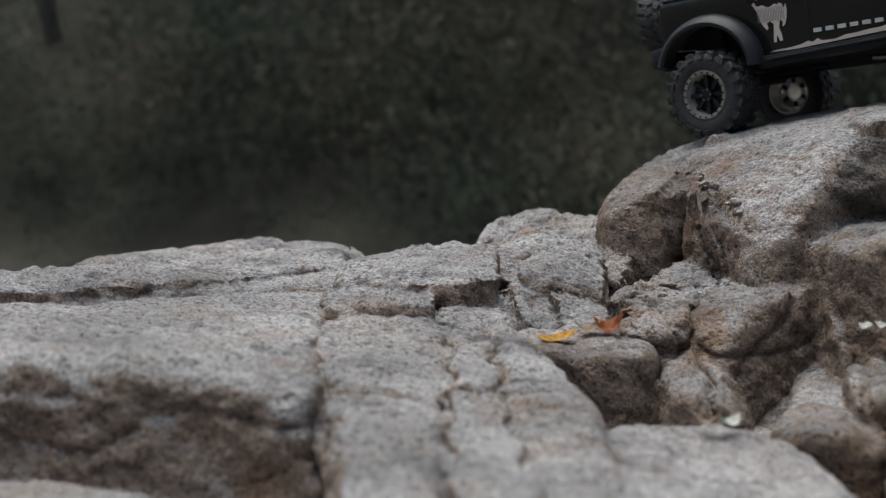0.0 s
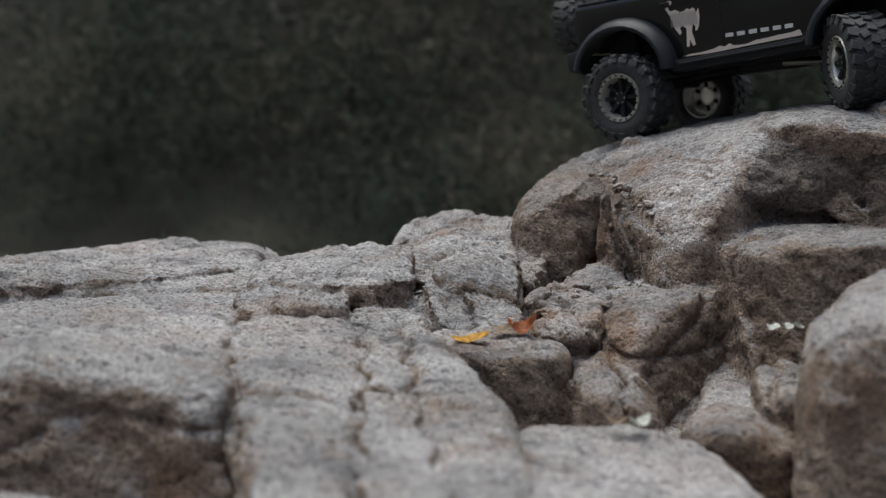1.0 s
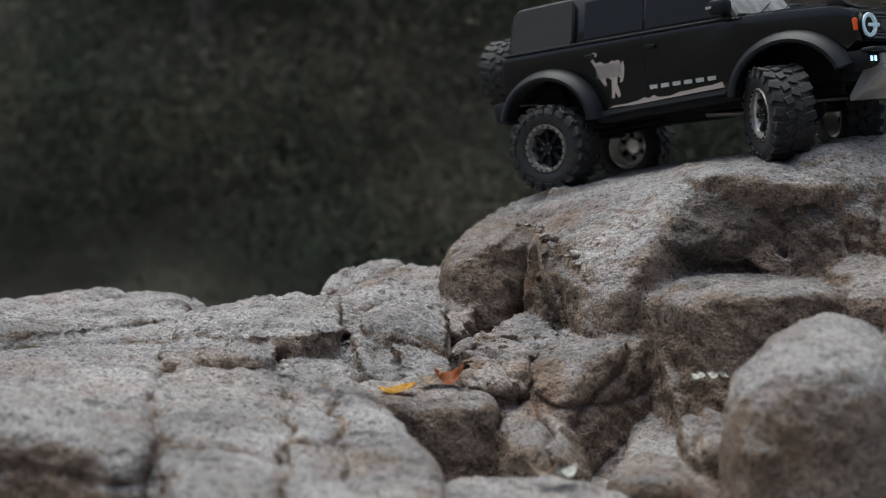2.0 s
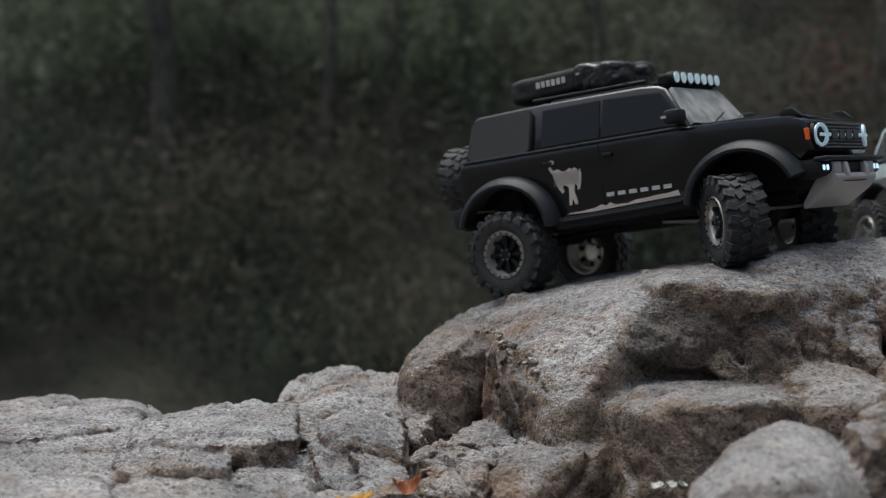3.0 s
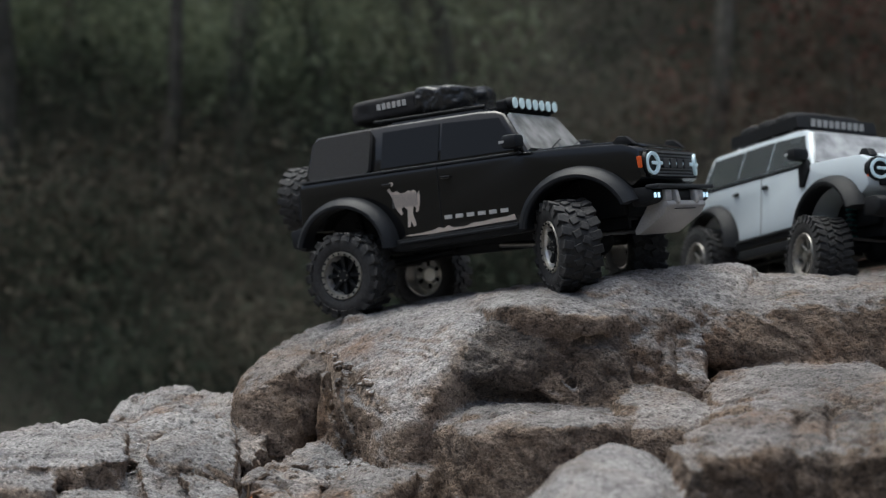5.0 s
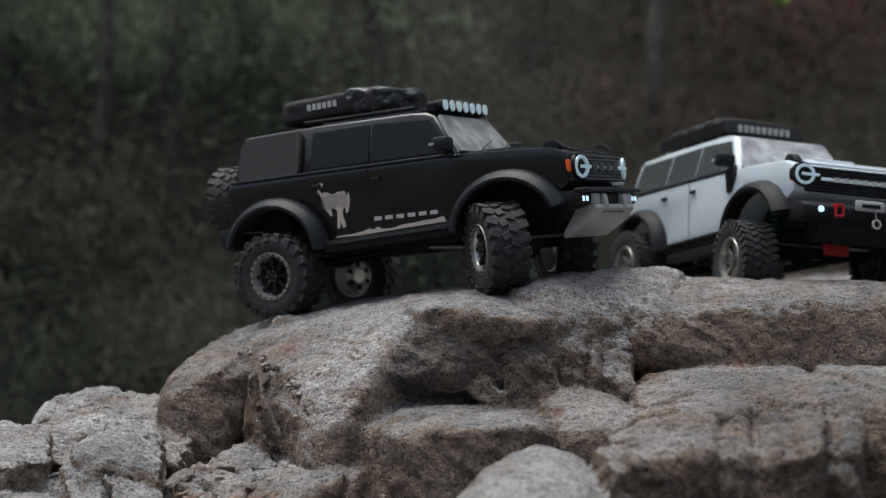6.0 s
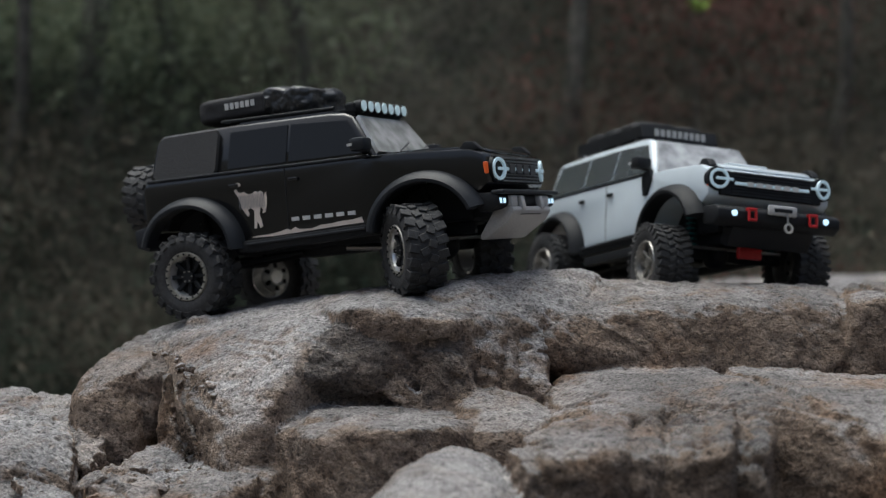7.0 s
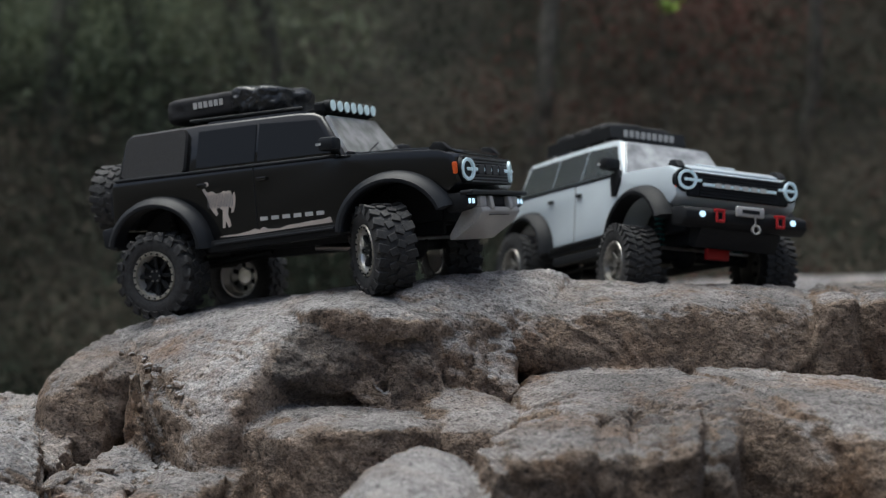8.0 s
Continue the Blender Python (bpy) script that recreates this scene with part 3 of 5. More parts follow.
block("sliver", "narrow upright granite sliver between two blocks",
      [(-0.156, 1.500, 0.531), (-0.142, 1.500, 0.531), (-0.118, 1.470, 0.509), (-0.118, 1.440, 0.492), (-0.137, 1.440, 0.503)],
      0.1, 0.05, 0.006, mat=GRANITE_TAN)
block("low_block", "grey-brown layered granite block in the hollow",
      [(-0.388, 1.510, 0.546), (-0.364, 1.570, 0.559), (-0.330, 1.650, 0.565), (-0.271, 1.680, 0.562), (-0.245, 1.660, 0.558), (-0.279, 1.580, 0.552), (-0.303, 1.510, 0.546), (-0.324, 1.470, 0.538), (-0.365, 1.470, 0.537)],
      0.12, 0.04, 0.006, joints=[((-0.325, 1.560, 0.557), (0.6, -0.6, 0.5), 0.004, 0.006), ((-0.349, 1.530, 0.551), (-0.8, -0.5, 0.3), 0.004, 0.006)], rough=1.8)
block("low_block", "grey crumbled granite stone in the hollow",
      [(-0.375, 1.460, 0.523), (-0.358, 1.490, 0.540), (-0.321, 1.500, 0.546), (-0.300, 1.460, 0.533), (-0.310, 1.420, 0.521), (-0.352, 1.420, 0.520)],
      0.1, 0.02, 0.007, joints=[((-0.334, 1.440, 0.535), (0.9, 0.2, 0.3), 0.004, 0.008)], rough=1.8)
block("square_block", "brown square granite block beside the fallen leaves",
      [(-0.441, 1.380, 0.507), (-0.433, 1.440, 0.504), (-0.386, 1.460, 0.507), (-0.337, 1.430, 0.503), (-0.317, 1.360, 0.503), (-0.348, 1.335, 0.511), (-0.380, 1.335, 0.509), (-0.405, 1.345, 0.497)],
      0.13, 0.1, 0.009, mat=GRANITE_TAN)
block("small_block", "pale granite block behind the square block",
      [(-0.355, 1.460, 0.503), (-0.321, 1.510, 0.505), (-0.292, 1.490, 0.500), (-0.272, 1.450, 0.490), (-0.297, 1.420, 0.491), (-0.325, 1.420, 0.493)],
      0.1, 0, 0.007, mat=GRANITE_TAN)
block("small_block", "small angular granite block in the hollow",
      [(-0.310, 1.370, 0.485), (-0.308, 1.410, 0.490), (-0.289, 1.450, 0.495), (-0.268, 1.450, 0.495), (-0.249, 1.400, 0.479), (-0.227, 1.360, 0.449), (-0.239, 1.310, 0.462), (-0.258, 1.305, 0.480), (-0.285, 1.310, 0.477)],
      0.13, 0.06, 0.007, joints=[((-0.258, 1.330, 0.487), (0.9, 0.2, 0.35), 0.004, 0.01)], mat=GRANITE_TAN)
block("small_block", "low brown granite stone beside the round boulder",
      [(-0.197, 1.280, 0.463), (-0.187, 1.330, 0.469), (-0.165, 1.360, 0.467), (-0.138, 1.360, 0.461), (-0.093, 1.320, 0.444), (-0.107, 1.250, 0.453), (-0.143, 1.235, 0.474), (-0.174, 1.230, 0.466)],
      0.1, 0.04, 0.009, mat=GRANITE_TAN)
block("small_block", "upright angular granite stone beside the round boulder",
      [(-0.146, 1.390, 0.497), (-0.137, 1.410, 0.501), (-0.116, 1.410, 0.502), (-0.096, 1.390, 0.496), (-0.089, 1.340, 0.477), (-0.108, 1.320, 0.480), (-0.129, 1.320, 0.480)],
      0.1, 0.04, 0.007, joints=[((-0.120, 1.350, 0.494), (0.9, 0.1, 0.4), 0.004, 0.006)], mat=GRANITE_TAN)
block("faceted_stone", "dark faceted granite stone with ridged top",
      [(-0.523, 1.530, 0.563), (-0.550, 1.630, 0.582), (-0.539, 1.680, 0.590), (-0.504, 1.680, 0.594), (-0.451, 1.650, 0.589), (-0.416, 1.590, 0.570), (-0.396, 1.500, 0.541), (-0.438, 1.500, 0.558), (-0.484, 1.490, 0.562)],
      0.12, 0.04, 0.006, joints=[((-0.481, 1.580, 0.573), (0.55, -0.25, 0.8), 0.006, 0.014), ((-0.507, 1.580, 0.567), (0.4, -0.3, 0.8), 0.005, 0.01)], rough=1.6)
block("faceted_stone", "dark faceted granite stone with a brown facet",
      [(-0.505, 1.500, 0.552), (-0.475, 1.500, 0.555), (-0.428, 1.485, 0.541), (-0.389, 1.475, 0.534), (-0.375, 1.440, 0.523), (-0.417, 1.425, 0.520), (-0.460, 1.430, 0.525)],
      0.1, 0.03, 0.006, joints=[((-0.439, 1.460, 0.529), (0.3, -0.4, 0.8), 0.005, 0.012)], rough=1.6)
block("round_stone", "rounded grey granite boulder behind the faceted stone",
      [(-0.609, 1.680, 0.550), (-0.621, 1.750, 0.575), (-0.605, 1.810, 0.596), (-0.576, 1.830, 0.609), (-0.520, 1.820, 0.597), (-0.470, 1.800, 0.589), (-0.455, 1.700, 0.561), (-0.568, 1.660, 0.558)],
      0.14, 0.03, 0.008, joints=[((-0.594, 1.780, 0.578), (0.6, 0.0, -0.7), 0.005, 0.005), ((-0.579, 1.780, 0.578), (0.5, 0.0, -0.8), 0.004, 0.004)], rough=1.4)
block("saddle", "crumbled granite saddle beside the upright block",
      [(-0.518, 1.800, 0.590), (-0.486, 1.820, 0.597), (-0.469, 1.840, 0.606), (-0.409, 1.680, 0.564), (-0.398, 1.580, 0.544), (-0.417, 1.580, 0.550), (-0.456, 1.680, 0.576)],
      0.14, 0.02, 0.005, joints=[((-0.448, 1.700, 0.567), (0.9, 0.0, 0.3), 0.005, 0.01), ((-0.455, 1.700, 0.587), (0.2, 0.0, 0.9), 0.005, 0.008)], rough=2)
block("upright_block", "upright smooth granite block below the ridge",
      [(-0.458, 1.710, 0.612), (-0.444, 1.750, 0.637), (-0.431, 1.800, 0.657), (-0.412, 1.840, 0.669), (-0.360, 1.800, 0.664), (-0.371, 1.700, 0.643), (-0.384, 1.665, 0.635), (-0.417, 1.660, 0.617), (-0.424, 1.655, 0.586), (-0.373, 1.665, 0.561)],
      0.07, 0, 0.01, mat=GRANITE_TAN)
block("upright_block", "upright granite pillar with rusty streaks",
      [(-0.398, 1.720, 0.635), (-0.391, 1.770, 0.652), (-0.356, 1.780, 0.657), (-0.335, 1.720, 0.640), (-0.363, 1.680, 0.634), (-0.379, 1.680, 0.623)],
      0.06, 0, 0.006, mat=GRANITE_STAINED)
block("upright_block", "upright granite pillar split by fine joints",
      [(-0.337, 1.620, 0.639), (-0.328, 1.640, 0.642), (-0.299, 1.660, 0.638), (-0.256, 1.580, 0.597), (-0.256, 1.550, 0.586), (-0.286, 1.570, 0.584), (-0.329, 1.610, 0.578)],
      0.05, 0, 0.005, joints=[((-0.310, 1.600, 0.606), (1.0, 0.1, 0.1), 0.004, 0.012), ((-0.295, 1.600, 0.606), (1.0, 0.1, 0.1), 0.004, 0.012)], mat=GRANITE_TAN)
block("hollow_floor", "granite floor of the hollow between the blocks",
      [(-0.569, 1.660, 0.496), (-0.480, 1.740, 0.514), (-0.263, 1.760, 0.537), (-0.139, 1.700, 0.515), (-0.132, 1.440, 0.438), (-0.252, 1.380, 0.392), (-0.405, 1.420, 0.429), (-0.476, 1.460, 0.470)],
      0.1, 0.03, 0.012)
block("front_bed", "granite bedrock under the front blocks",
      [(-0.205, 1.550, 0.480), (-0.130, 1.620, 0.505), (0.136, 1.620, 0.522), (0.553, 1.600, 0.545), (0.458, 1.340, 0.487), (0.114, 1.360, 0.486), (-0.085, 1.340, 0.462), (-0.186, 1.360, 0.456)],
      0.1, 0, 0.012)
block("thin_ledge", "thin layered granite ledge across the pale block",
      [(-0.716, 1.560, 0.564), (-0.645, 1.640, 0.573), (-0.554, 1.600, 0.569), (-0.499, 1.470, 0.559), (-0.537, 1.430, 0.557), (-0.565, 1.440, 0.561), (-0.624, 1.460, 0.565), (-0.669, 1.440, 0.557)],
      0.03, -0.03, 0.005, rough=1.6)
block("thin_ledge", "thin layered granite ledge across the pale block",
      [(-0.674, 1.430, 0.544), (-0.620, 1.450, 0.548), (-0.562, 1.440, 0.549), (-0.537, 1.370, 0.544), (-0.567, 1.355, 0.547), (-0.612, 1.350, 0.543), (-0.650, 1.360, 0.540)],
      0.02, -0.04, 0.004, rough=1.6)
outcrop()
SEAM_A, SEAM_B = (-0.337, 1.639, 0.662), (-0.214, 1.520, 0.590)
HEAP = ((-0.379, 1.492, 0.543), (0.091, 0.123, 0.016), (0.027, -0.078, -0.022))

rock("bedrock", "broad granite bedrock under the loose blocks",
     [(-1.15, 1.05, 0.40), (-0.75, 0.80, 0.40), (-0.40, 0.78, 0.40), (-0.05, 0.95, 0.40), (0.35, 1.25, 0.42), (0.75, 1.50, 0.42),
      (0.80, 2.25, 0.42), (0.10, 2.30, 0.42), (-0.55, 1.90, 0.40), (-1.15, 1.75, 0.40)], 0.46, 0.04, 12, 77, fine=60)

def stone(at, size, seed, label="small weathered granite stone lodged between larger blocks"):
    """A small loose stone, a few centimetres across: a lump knocked flat on many sides."""
    dice = random.Random(seed)
    bm = bmesh.new()
    bmesh.ops.create_icosphere(bm, subdivisions=3, radius=size)
    shape = Vector((dice.uniform(0.8, 1.3), dice.uniform(0.7, 1.1), dice.uniform(0.55, 0.9)))
    cuts = [(Vector((dice.gauss(0, 1), dice.gauss(0, 1), dice.gauss(0, 1))).normalized(), dice.uniform(0.55, 0.85) * size) for _ in range(9)]
    for v in bm.verts:
        for n, d in cuts:
            v.co -= n * max(0.0, v.co.dot(n) - d) * 0.9
        v.co += v.co.normalized() * 0.12 * size * noise.noise(v.co * (2.5 / size) + Vector((seed, 0, 0)))
        v.co = v.co * shape
    me = bpy.data.meshes.new("stone")
    bm.to_mesh(me)
    bm.free()
    me.materials.append(GRANITE)
    ob = new("stone", me)
    ob.matrix_basis = pose(*at, dice.uniform(-30, 30), dice.uniform(-30, 30), dice.uniform(0, 360))
    return tagged(ob, label, "stone", "loose stones of the outcrop")


dice = random.Random(31)
for i in range(34):  # the crumbled seam that runs down between the upright blocks and the ridge
    f = i / 33
    stone((SEAM_A[0] + (SEAM_B[0] - SEAM_A[0]) * f + dice.uniform(-0.012, 0.012), SEAM_A[1] + (SEAM_B[1] - SEAM_A[1]) * f + 0.006, SEAM_A[2] + (SEAM_B[2] - SEAM_A[2]) * f + dice.uniform(-0.003, 0.003)),
          dice.uniform(0.003, 0.0075), 200 + i, "crumbled stone in the slanting seam of the ridge")
for i in range(18):  # rubble in the hollow
    u, v = dice.random(), dice.random()
    stone([HEAP[0][k] + u * HEAP[1][k] + v * HEAP[2][k] for k in range(3)], dice.uniform(0.008, 0.017), 300 + i)
rock("boulder", "pale granite boulder on the flat behind the model cars",
     [(0.45, 4.4, 0.68), (0.9, 4.25, 0.73), (1.5, 4.2, 0.75), (2.1, 4.5, 0.77), (2.1, 5.3, 0.78), (0.6, 5.2, 0.72)], 0.9, 0.02, 10, 91)


# ---------------------------------------------------------------- the ground and the wooded slope behind
def rise(x, y):
    """Height of the ground: flat round the outcrop, a steep wooded bank beyond, a gentle one behind the camera."""
    d = max(0.0, y - 4.2 - 0.25 * math.sin(x * 0.5))
    e = max(0.0, -y - 3.0) + max(0.0, abs(x) - 7.0) * 0.7
    return 0.62 * d ** 1.12 + 0.3 * e + 0.25 * noise.noise(Vector((x * 0.4, y * 0.4, 0.3))) * min(1, (abs(x) + abs(y)) / 4)


def ground_sheet():
    xs = np.concatenate([np.linspace(-400, -20, 8), np.linspace(-18, 18, 73), np.linspace(20, 400, 8)])
    ys = np.concatenate([np.linspace(-400, -14, 8), np.linspace(-12, 24, 73), np.linspace(26, 400, 8)])
    verts = [(x, y, min(rise(x, y), 60)) for y in ys for x in xs]
    w = len(xs)
    faces = [(j * w + i, j * w + i + 1, (j + 1) * w + i + 1, (j + 1) * w + i) for j in range(len(ys) - 1) for i in range(w - 1)]
    return tagged(mesh_object("ground", verts, faces, SOIL), "dark leaf-littered forest soil rising into a bank", "ground", kind="structure")


ground_sheet()


def leaves(name, rng, count, spread, size, mat, low=0.0):
    """Many small folded leaves in uneven clumps."""
    verts, faces = [], []
    clumps = [Vector((rng.gauss(0, 1), rng.gauss(0, 1), rng.gauss(0, 0.9))).normalized() * rng.uniform(0.3, 1.0) for _ in range(max(6, count // 45))]
    for _ in range(count):
        c = rng.choice(clumps)
        p = Vector((c.x * spread[0], c.y * spread[1], low + (c.z + 1) * 0.5 * spread[2]))
        p += Vector((rng.gauss(0, 0.16) * spread[0], rng.gauss(0, 0.16) * spread[1], rng.gauss(0, 0.11) * spread[2]))
        turn = Euler((rng.uniform(-0.9, 0.9), rng.uniform(-0.9, 0.9), rng.uniform(0, 6.28))).to_matrix()
        s = size * rng.uniform(0.6, 1.4)
        k = len(verts)
        for q in ((0, 0, 0), (0.32, 0.45, 0.08), (0, 1, -0.05), (-0.32, 0.45, 0.08)):
            verts.append(p + turn @ (Vector(q) * s))
        faces += [(k, k + 1, k + 2), (k, k + 2, k + 3)]
    me = bpy.data.meshes.new(name)
    me.from_pydata(verts, [], faces)
    me.materials.append(mat)
    return me


def limb(bm, a, b, ra, rb, sides=7):
    way = (b - a).normalized()
    x = way.orthogonal().normalized()
    y = way.cross(x)
    rings = [[bm.verts.new(p + (x * math.cos(t) + y * math.sin(t)) * r) for t in [6.2832 * i / sides for i in range(sides)]] for p, r in ((a, ra), (b, rb))]
    for i in range(sides):
        j = (i + 1) % sides
        bm.faces.new((rings[0][i], rings[0][j], rings[1][j], rings[1][i]))
    bm.faces.new(rings[1])


def trunk_mesh(rng, height, radius):
    bm = bmesh.new()
    p, r = Vector((0, 0, -0.2)), radius
    steps = 7
    for i in range(steps):
        q = p + Vector((rng.gauss(0, 0.05), rng.gauss(0, 0.05), height / steps))
        limb(bm, p, q, r, r * 0.86)
        if i > 1:
            for _ in range(2):
                a = rng.uniform(0, 6.28)
                tip = q + Vector((math.cos(a), math.sin(a), rng.uniform(0.3, 0.9))) * rng.uniform(0.4, 0.9)
                limb(bm, q, tip, r * 0.4, r * 0.12, 5)
        p, r = q, r * 0.86
    me = bpy.data.meshes.new("trunk")
    bm.to_mesh(me)
    bm.free()
    me.materials.append(BARK)
    return me


rng = random.Random(5)
TRUNKS = [trunk_mesh(rng, 4.2, 0.05), trunk_mesh(rng, 4.8, 0.07), trunk_mesh(rng, 4.0, 0.035)]
CROWNS = [leaves("crown", rng, 420, (1.1, 1.1, 2.6), 0.08, LEAF_GREEN, 1.9), leaves("crown", rng, 380, (1.0, 1.0, 2.4), 0.075, LEAF_DRY, 2.0)]
BUSHES = [(leaves("bush", rng, 2300, (0.85, 0.75, 1.0), 0.023, LEAF_GREEN), "dark green leafy bush on the wooded bank"),
          (leaves("bush", rng, 2200, (0.85, 0.75, 0.85), 0.023, LEAF_DRY), "brown dry bush on the wooded bank"),
          (leaves("bush", rng, 2000, (0.75, 0.65, 0.85), 0.022, LEAF_RED), "bush with reddish leaves on the wooded bank")]

# leaf colour brightened to stand in for the sky light high on the bank
BUSH_SKYLIT = leaves("bush", rng, 2400, (0.8, 0.7, 1.0), 0.024, leafy("green foliage brightened for skylight", (0.18, 0.215, 0.14), (0.42, 0.475, 0.315)))
for i in range(34):
    x, y = -8.0 + i * 0.4 + rng.uniform(-0.3, 0.3), rng.uniform(6.0, 11.5)
    tree = new("tree")
    tree.location = (x, y, rise(x, y))
    tree.rotation_euler = (rng.uniform(-0.06, 0.06), rng.uniform(-0.1, 0.1), rng.uniform(0, 6.28))
    k = i % 3
    for nm, me in (("trunk", TRUNKS[k]), ("crown", CROWNS[1 if x > 0.6 and i % 2 else i % 2 if i % 5 == 0 else 0])):
        part_ob = new(nm, me)
        part_ob.parent = tree
        if nm == "crown" and x > -2.5:
            part_ob.location.z = 1.6
    tagged(tree, "slender forest tree with sparse leaves on the bank", "tree", "trees on the bank")

for i in range(205):
    y = 4.3 + (1.0 * rng.random() if i % 3 == 0 else 8.5 * rng.random() ** 1.15)
    x = y * (-0.90 + 1.42 * ((i * 0.618) % 1.0))
    k = rng.choice((0, 0, 0, 1)) if x < 0.04 * y else rng.choice((0, 1, 1, 2, 2))
    me, text = BUSHES[k]
    if k == 0 and y > 6.0 and -0.6 * y < x < -0.18 * y:
        me, text = BUSH_SKYLIT, "green leafy bush high on the bank, colour brightened for skylight"
    ob = new("bush", me)
    ob.location, ob.rotation_euler = (x, y, rise(x, y) - 0.1), (0, 0, rng.uniform(0, 6.28))
    ob.scale = [rng.uniform(0.4, 0.65) + 0.11 * (y - 4.3)] * 3
    tagged(ob, text, "bush", "bushes on the bank")

CAR_BLACK = ((-0.1618, 1.8282, 0.7240), (2.9, -5.2, -22.9))
CAR_WHITE = ((0.2680, 2.0765, 0.7190), (-3.4, -4.6, -66.5))

for i, way in enumerate((-35.6, -32.5, -29.7, -25.0, -18.5, -15.2, -11.5, -7.8, -24.0, 3.0, 13.5, -21.5)):
    y = 5.6 + 0.25 * (i % 4)
    x = y * math.tan(radians(way))
    tree = new("tree")
    tree.location, tree.rotation_euler = (x, y, rise(x, y)), (0, 0.05 * math.sin(i * 2.0), i)
    ob = new("trunk", TRUNKS[(i * 2) % 3])
    ob.parent = tree
    ob = new("crown", CROWNS[i % 2])
    ob.parent = tree
    ob.location.z = 2.4
    tagged(tree, "slim pale-barked tree at the foot of the bank", "tree", "trees on the bank")

for i in range(80):
    y = 4.9 + 2.9 * ((i * 0.7549) % 1.0)
    x = y * (-0.62 + 1.02 * ((i * 0.5698) % 1.0))
    me, text = BUSHES[rng.choice((0, 0, 1)) if x < 0.02 * y else rng.choice((0, 1, 1, 2))]
    if x < -0.1 * y and y > 5.8:
        me, text = BUSH_SKYLIT, "green leafy bush high on the bank, colour brightened for skylight"
    ob = new("bush", me)
    ob.location, ob.rotation_euler = (x, y, rise(x, y) - 0.1), (0, 0, rng.uniform(0, 6.28))
    ob.scale = [rng.uniform(0.55, 0.9)] * 3
    tagged(ob, text, "bush", "bushes on the bank")

for x, y, s in ((-3.2, 6.6, 0.8), (-3.6, 6.9, 0.9), (-3.0, 7.1, 0.8), (-2.3, 6.7, 0.7), (-1.4, 6.9, 0.7),
                (-2.9, 6.1, 0.75), (-2.5, 6.3, 0.8), (-3.4, 6.3, 0.8), (-2.0, 6.4, 0.7), (-1.7, 6.2, 0.7), (-3.0, 7.6, 1.0), (-2.2, 7.5, 1.0)):
    ob = new("bush", BUSH_SKYLIT)
    ob.location, ob.rotation_euler, ob.scale = (x, y, rise(x, y) - 0.1), (0, 0, x * 3), (s, s, s)
    tagged(ob, "green leafy bush high on the bank, colour brightened for skylight", "bush", "bushes on the bank")

sapling = new("sapling")
sapling.location = (0.672, 4.42, rise(0.672, 4.42))
bm = bmesh.new()
tip = Vector((-0.02, 0.0, 1.63 - rise(0.672, 4.42)))
limb(bm, Vector((0, 0, -0.1)), tip * 0.6 + Vector((0.03, 0, 0)), 0.007, 0.005)
limb(bm, tip * 0.6 + Vector((0.03, 0, 0)), tip, 0.005, 0.002)
me = bpy.data.meshes.new("stem")
bm.to_mesh(me)
bm.free()
me.materials.append(BARK)
for nm, data in (("stem", me), ("sprig", leaves("sprig", rng, 16, (0.03, 0.03, 0.05), 0.034, LEAF_LIME, tip.z - 0.06))):
    ob = new(nm, data)
    ob.parent = sapling
tagged(sapling, "thin sapling with a few yellow-green leaves", "sapling")

# ---------------------------------------------------------------- fallen leaves and bits in the hollows
def litter(name, at, length, width, turn, curl, mat, label, category="leaf"):
    """A fallen leaf: a pointed blade with a midrib fold and a curl."""
    bm = bmesh.new()
    rows = []
    for i in range(9):
        f = i / 8
        w = width * math.sin(math.pi * min(1, 0.06 + f * 0.92)) ** 0.8
        rows.append([bm.verts.new((length * (f - 0.5), w * s, 0.18 * width * abs(s) + curl * length * (f - 0.5) ** 2 * 2 + 0.0012 * math.sin(7 * f + 3 * s))) for s in (-1, -0.5, 0, 0.5, 1)])
    for a, b in zip(rows, rows[1:]):
        for j in range(4):
            bm.faces.new((a[j], a[j + 1], b[j + 1], b[j]))
    me = bpy.data.meshes.new(name)
    bmesh.ops.solidify(bm, geom=bm.faces, thickness=0.0005)
    bm.to_mesh(me)
    bm.free()
    me.materials.append(mat)
    me.polygons.foreach_set("use_smooth", np.ones(len(me.polygons), dtype=bool))
    ob = new(name, me)
    ob.matrix_basis = pose(*at, *turn)
    return tagged(ob, label, category)


YELLOW = plain("yellow leaf", (0.55, 0.30, 0.03), 0.6, grain=0.4, scale=180)
RUSSET = plain("russet leaf", (0.30, 0.085, 0.02), 0.6, grain=0.5, scale=160)
BEIGE = plain("withered leaf", (0.33, 0.25, 0.18), 0.75, grain=0.3, scale=160)
CHALK = plain("pale shell white", (0.62, 0.63, 0.58), 0.6, grain=0.25, scale=200)
litter("fallen_leaf", (-0.407, 1.362, 0.517), 0.036, 0.0085, (14, -6, 24), 0.3, YELLOW, "yellow fallen leaf lying on the small ledge")
litter("fallen_leaf", (-0.386, 1.392, 0.5215), 0.026, 0.0075, (18, 0, 30), 0.8, BEIGE, "withered beige leaf lying on the small ledge")
litter("fallen_leaf", (-0.366, 1.402, 0.5225), 0.028, 0.0105, (30, -8, 15), 1.0, RUSSET, "curled red-brown leaf beside the square block")
litter("fallen_leaf", (-0.360, 1.410, 0.5340), 0.026, 0.0025, (0, -62, 10), 0.5, BEIGE, "dry straw-coloured blade leaning on the stone")
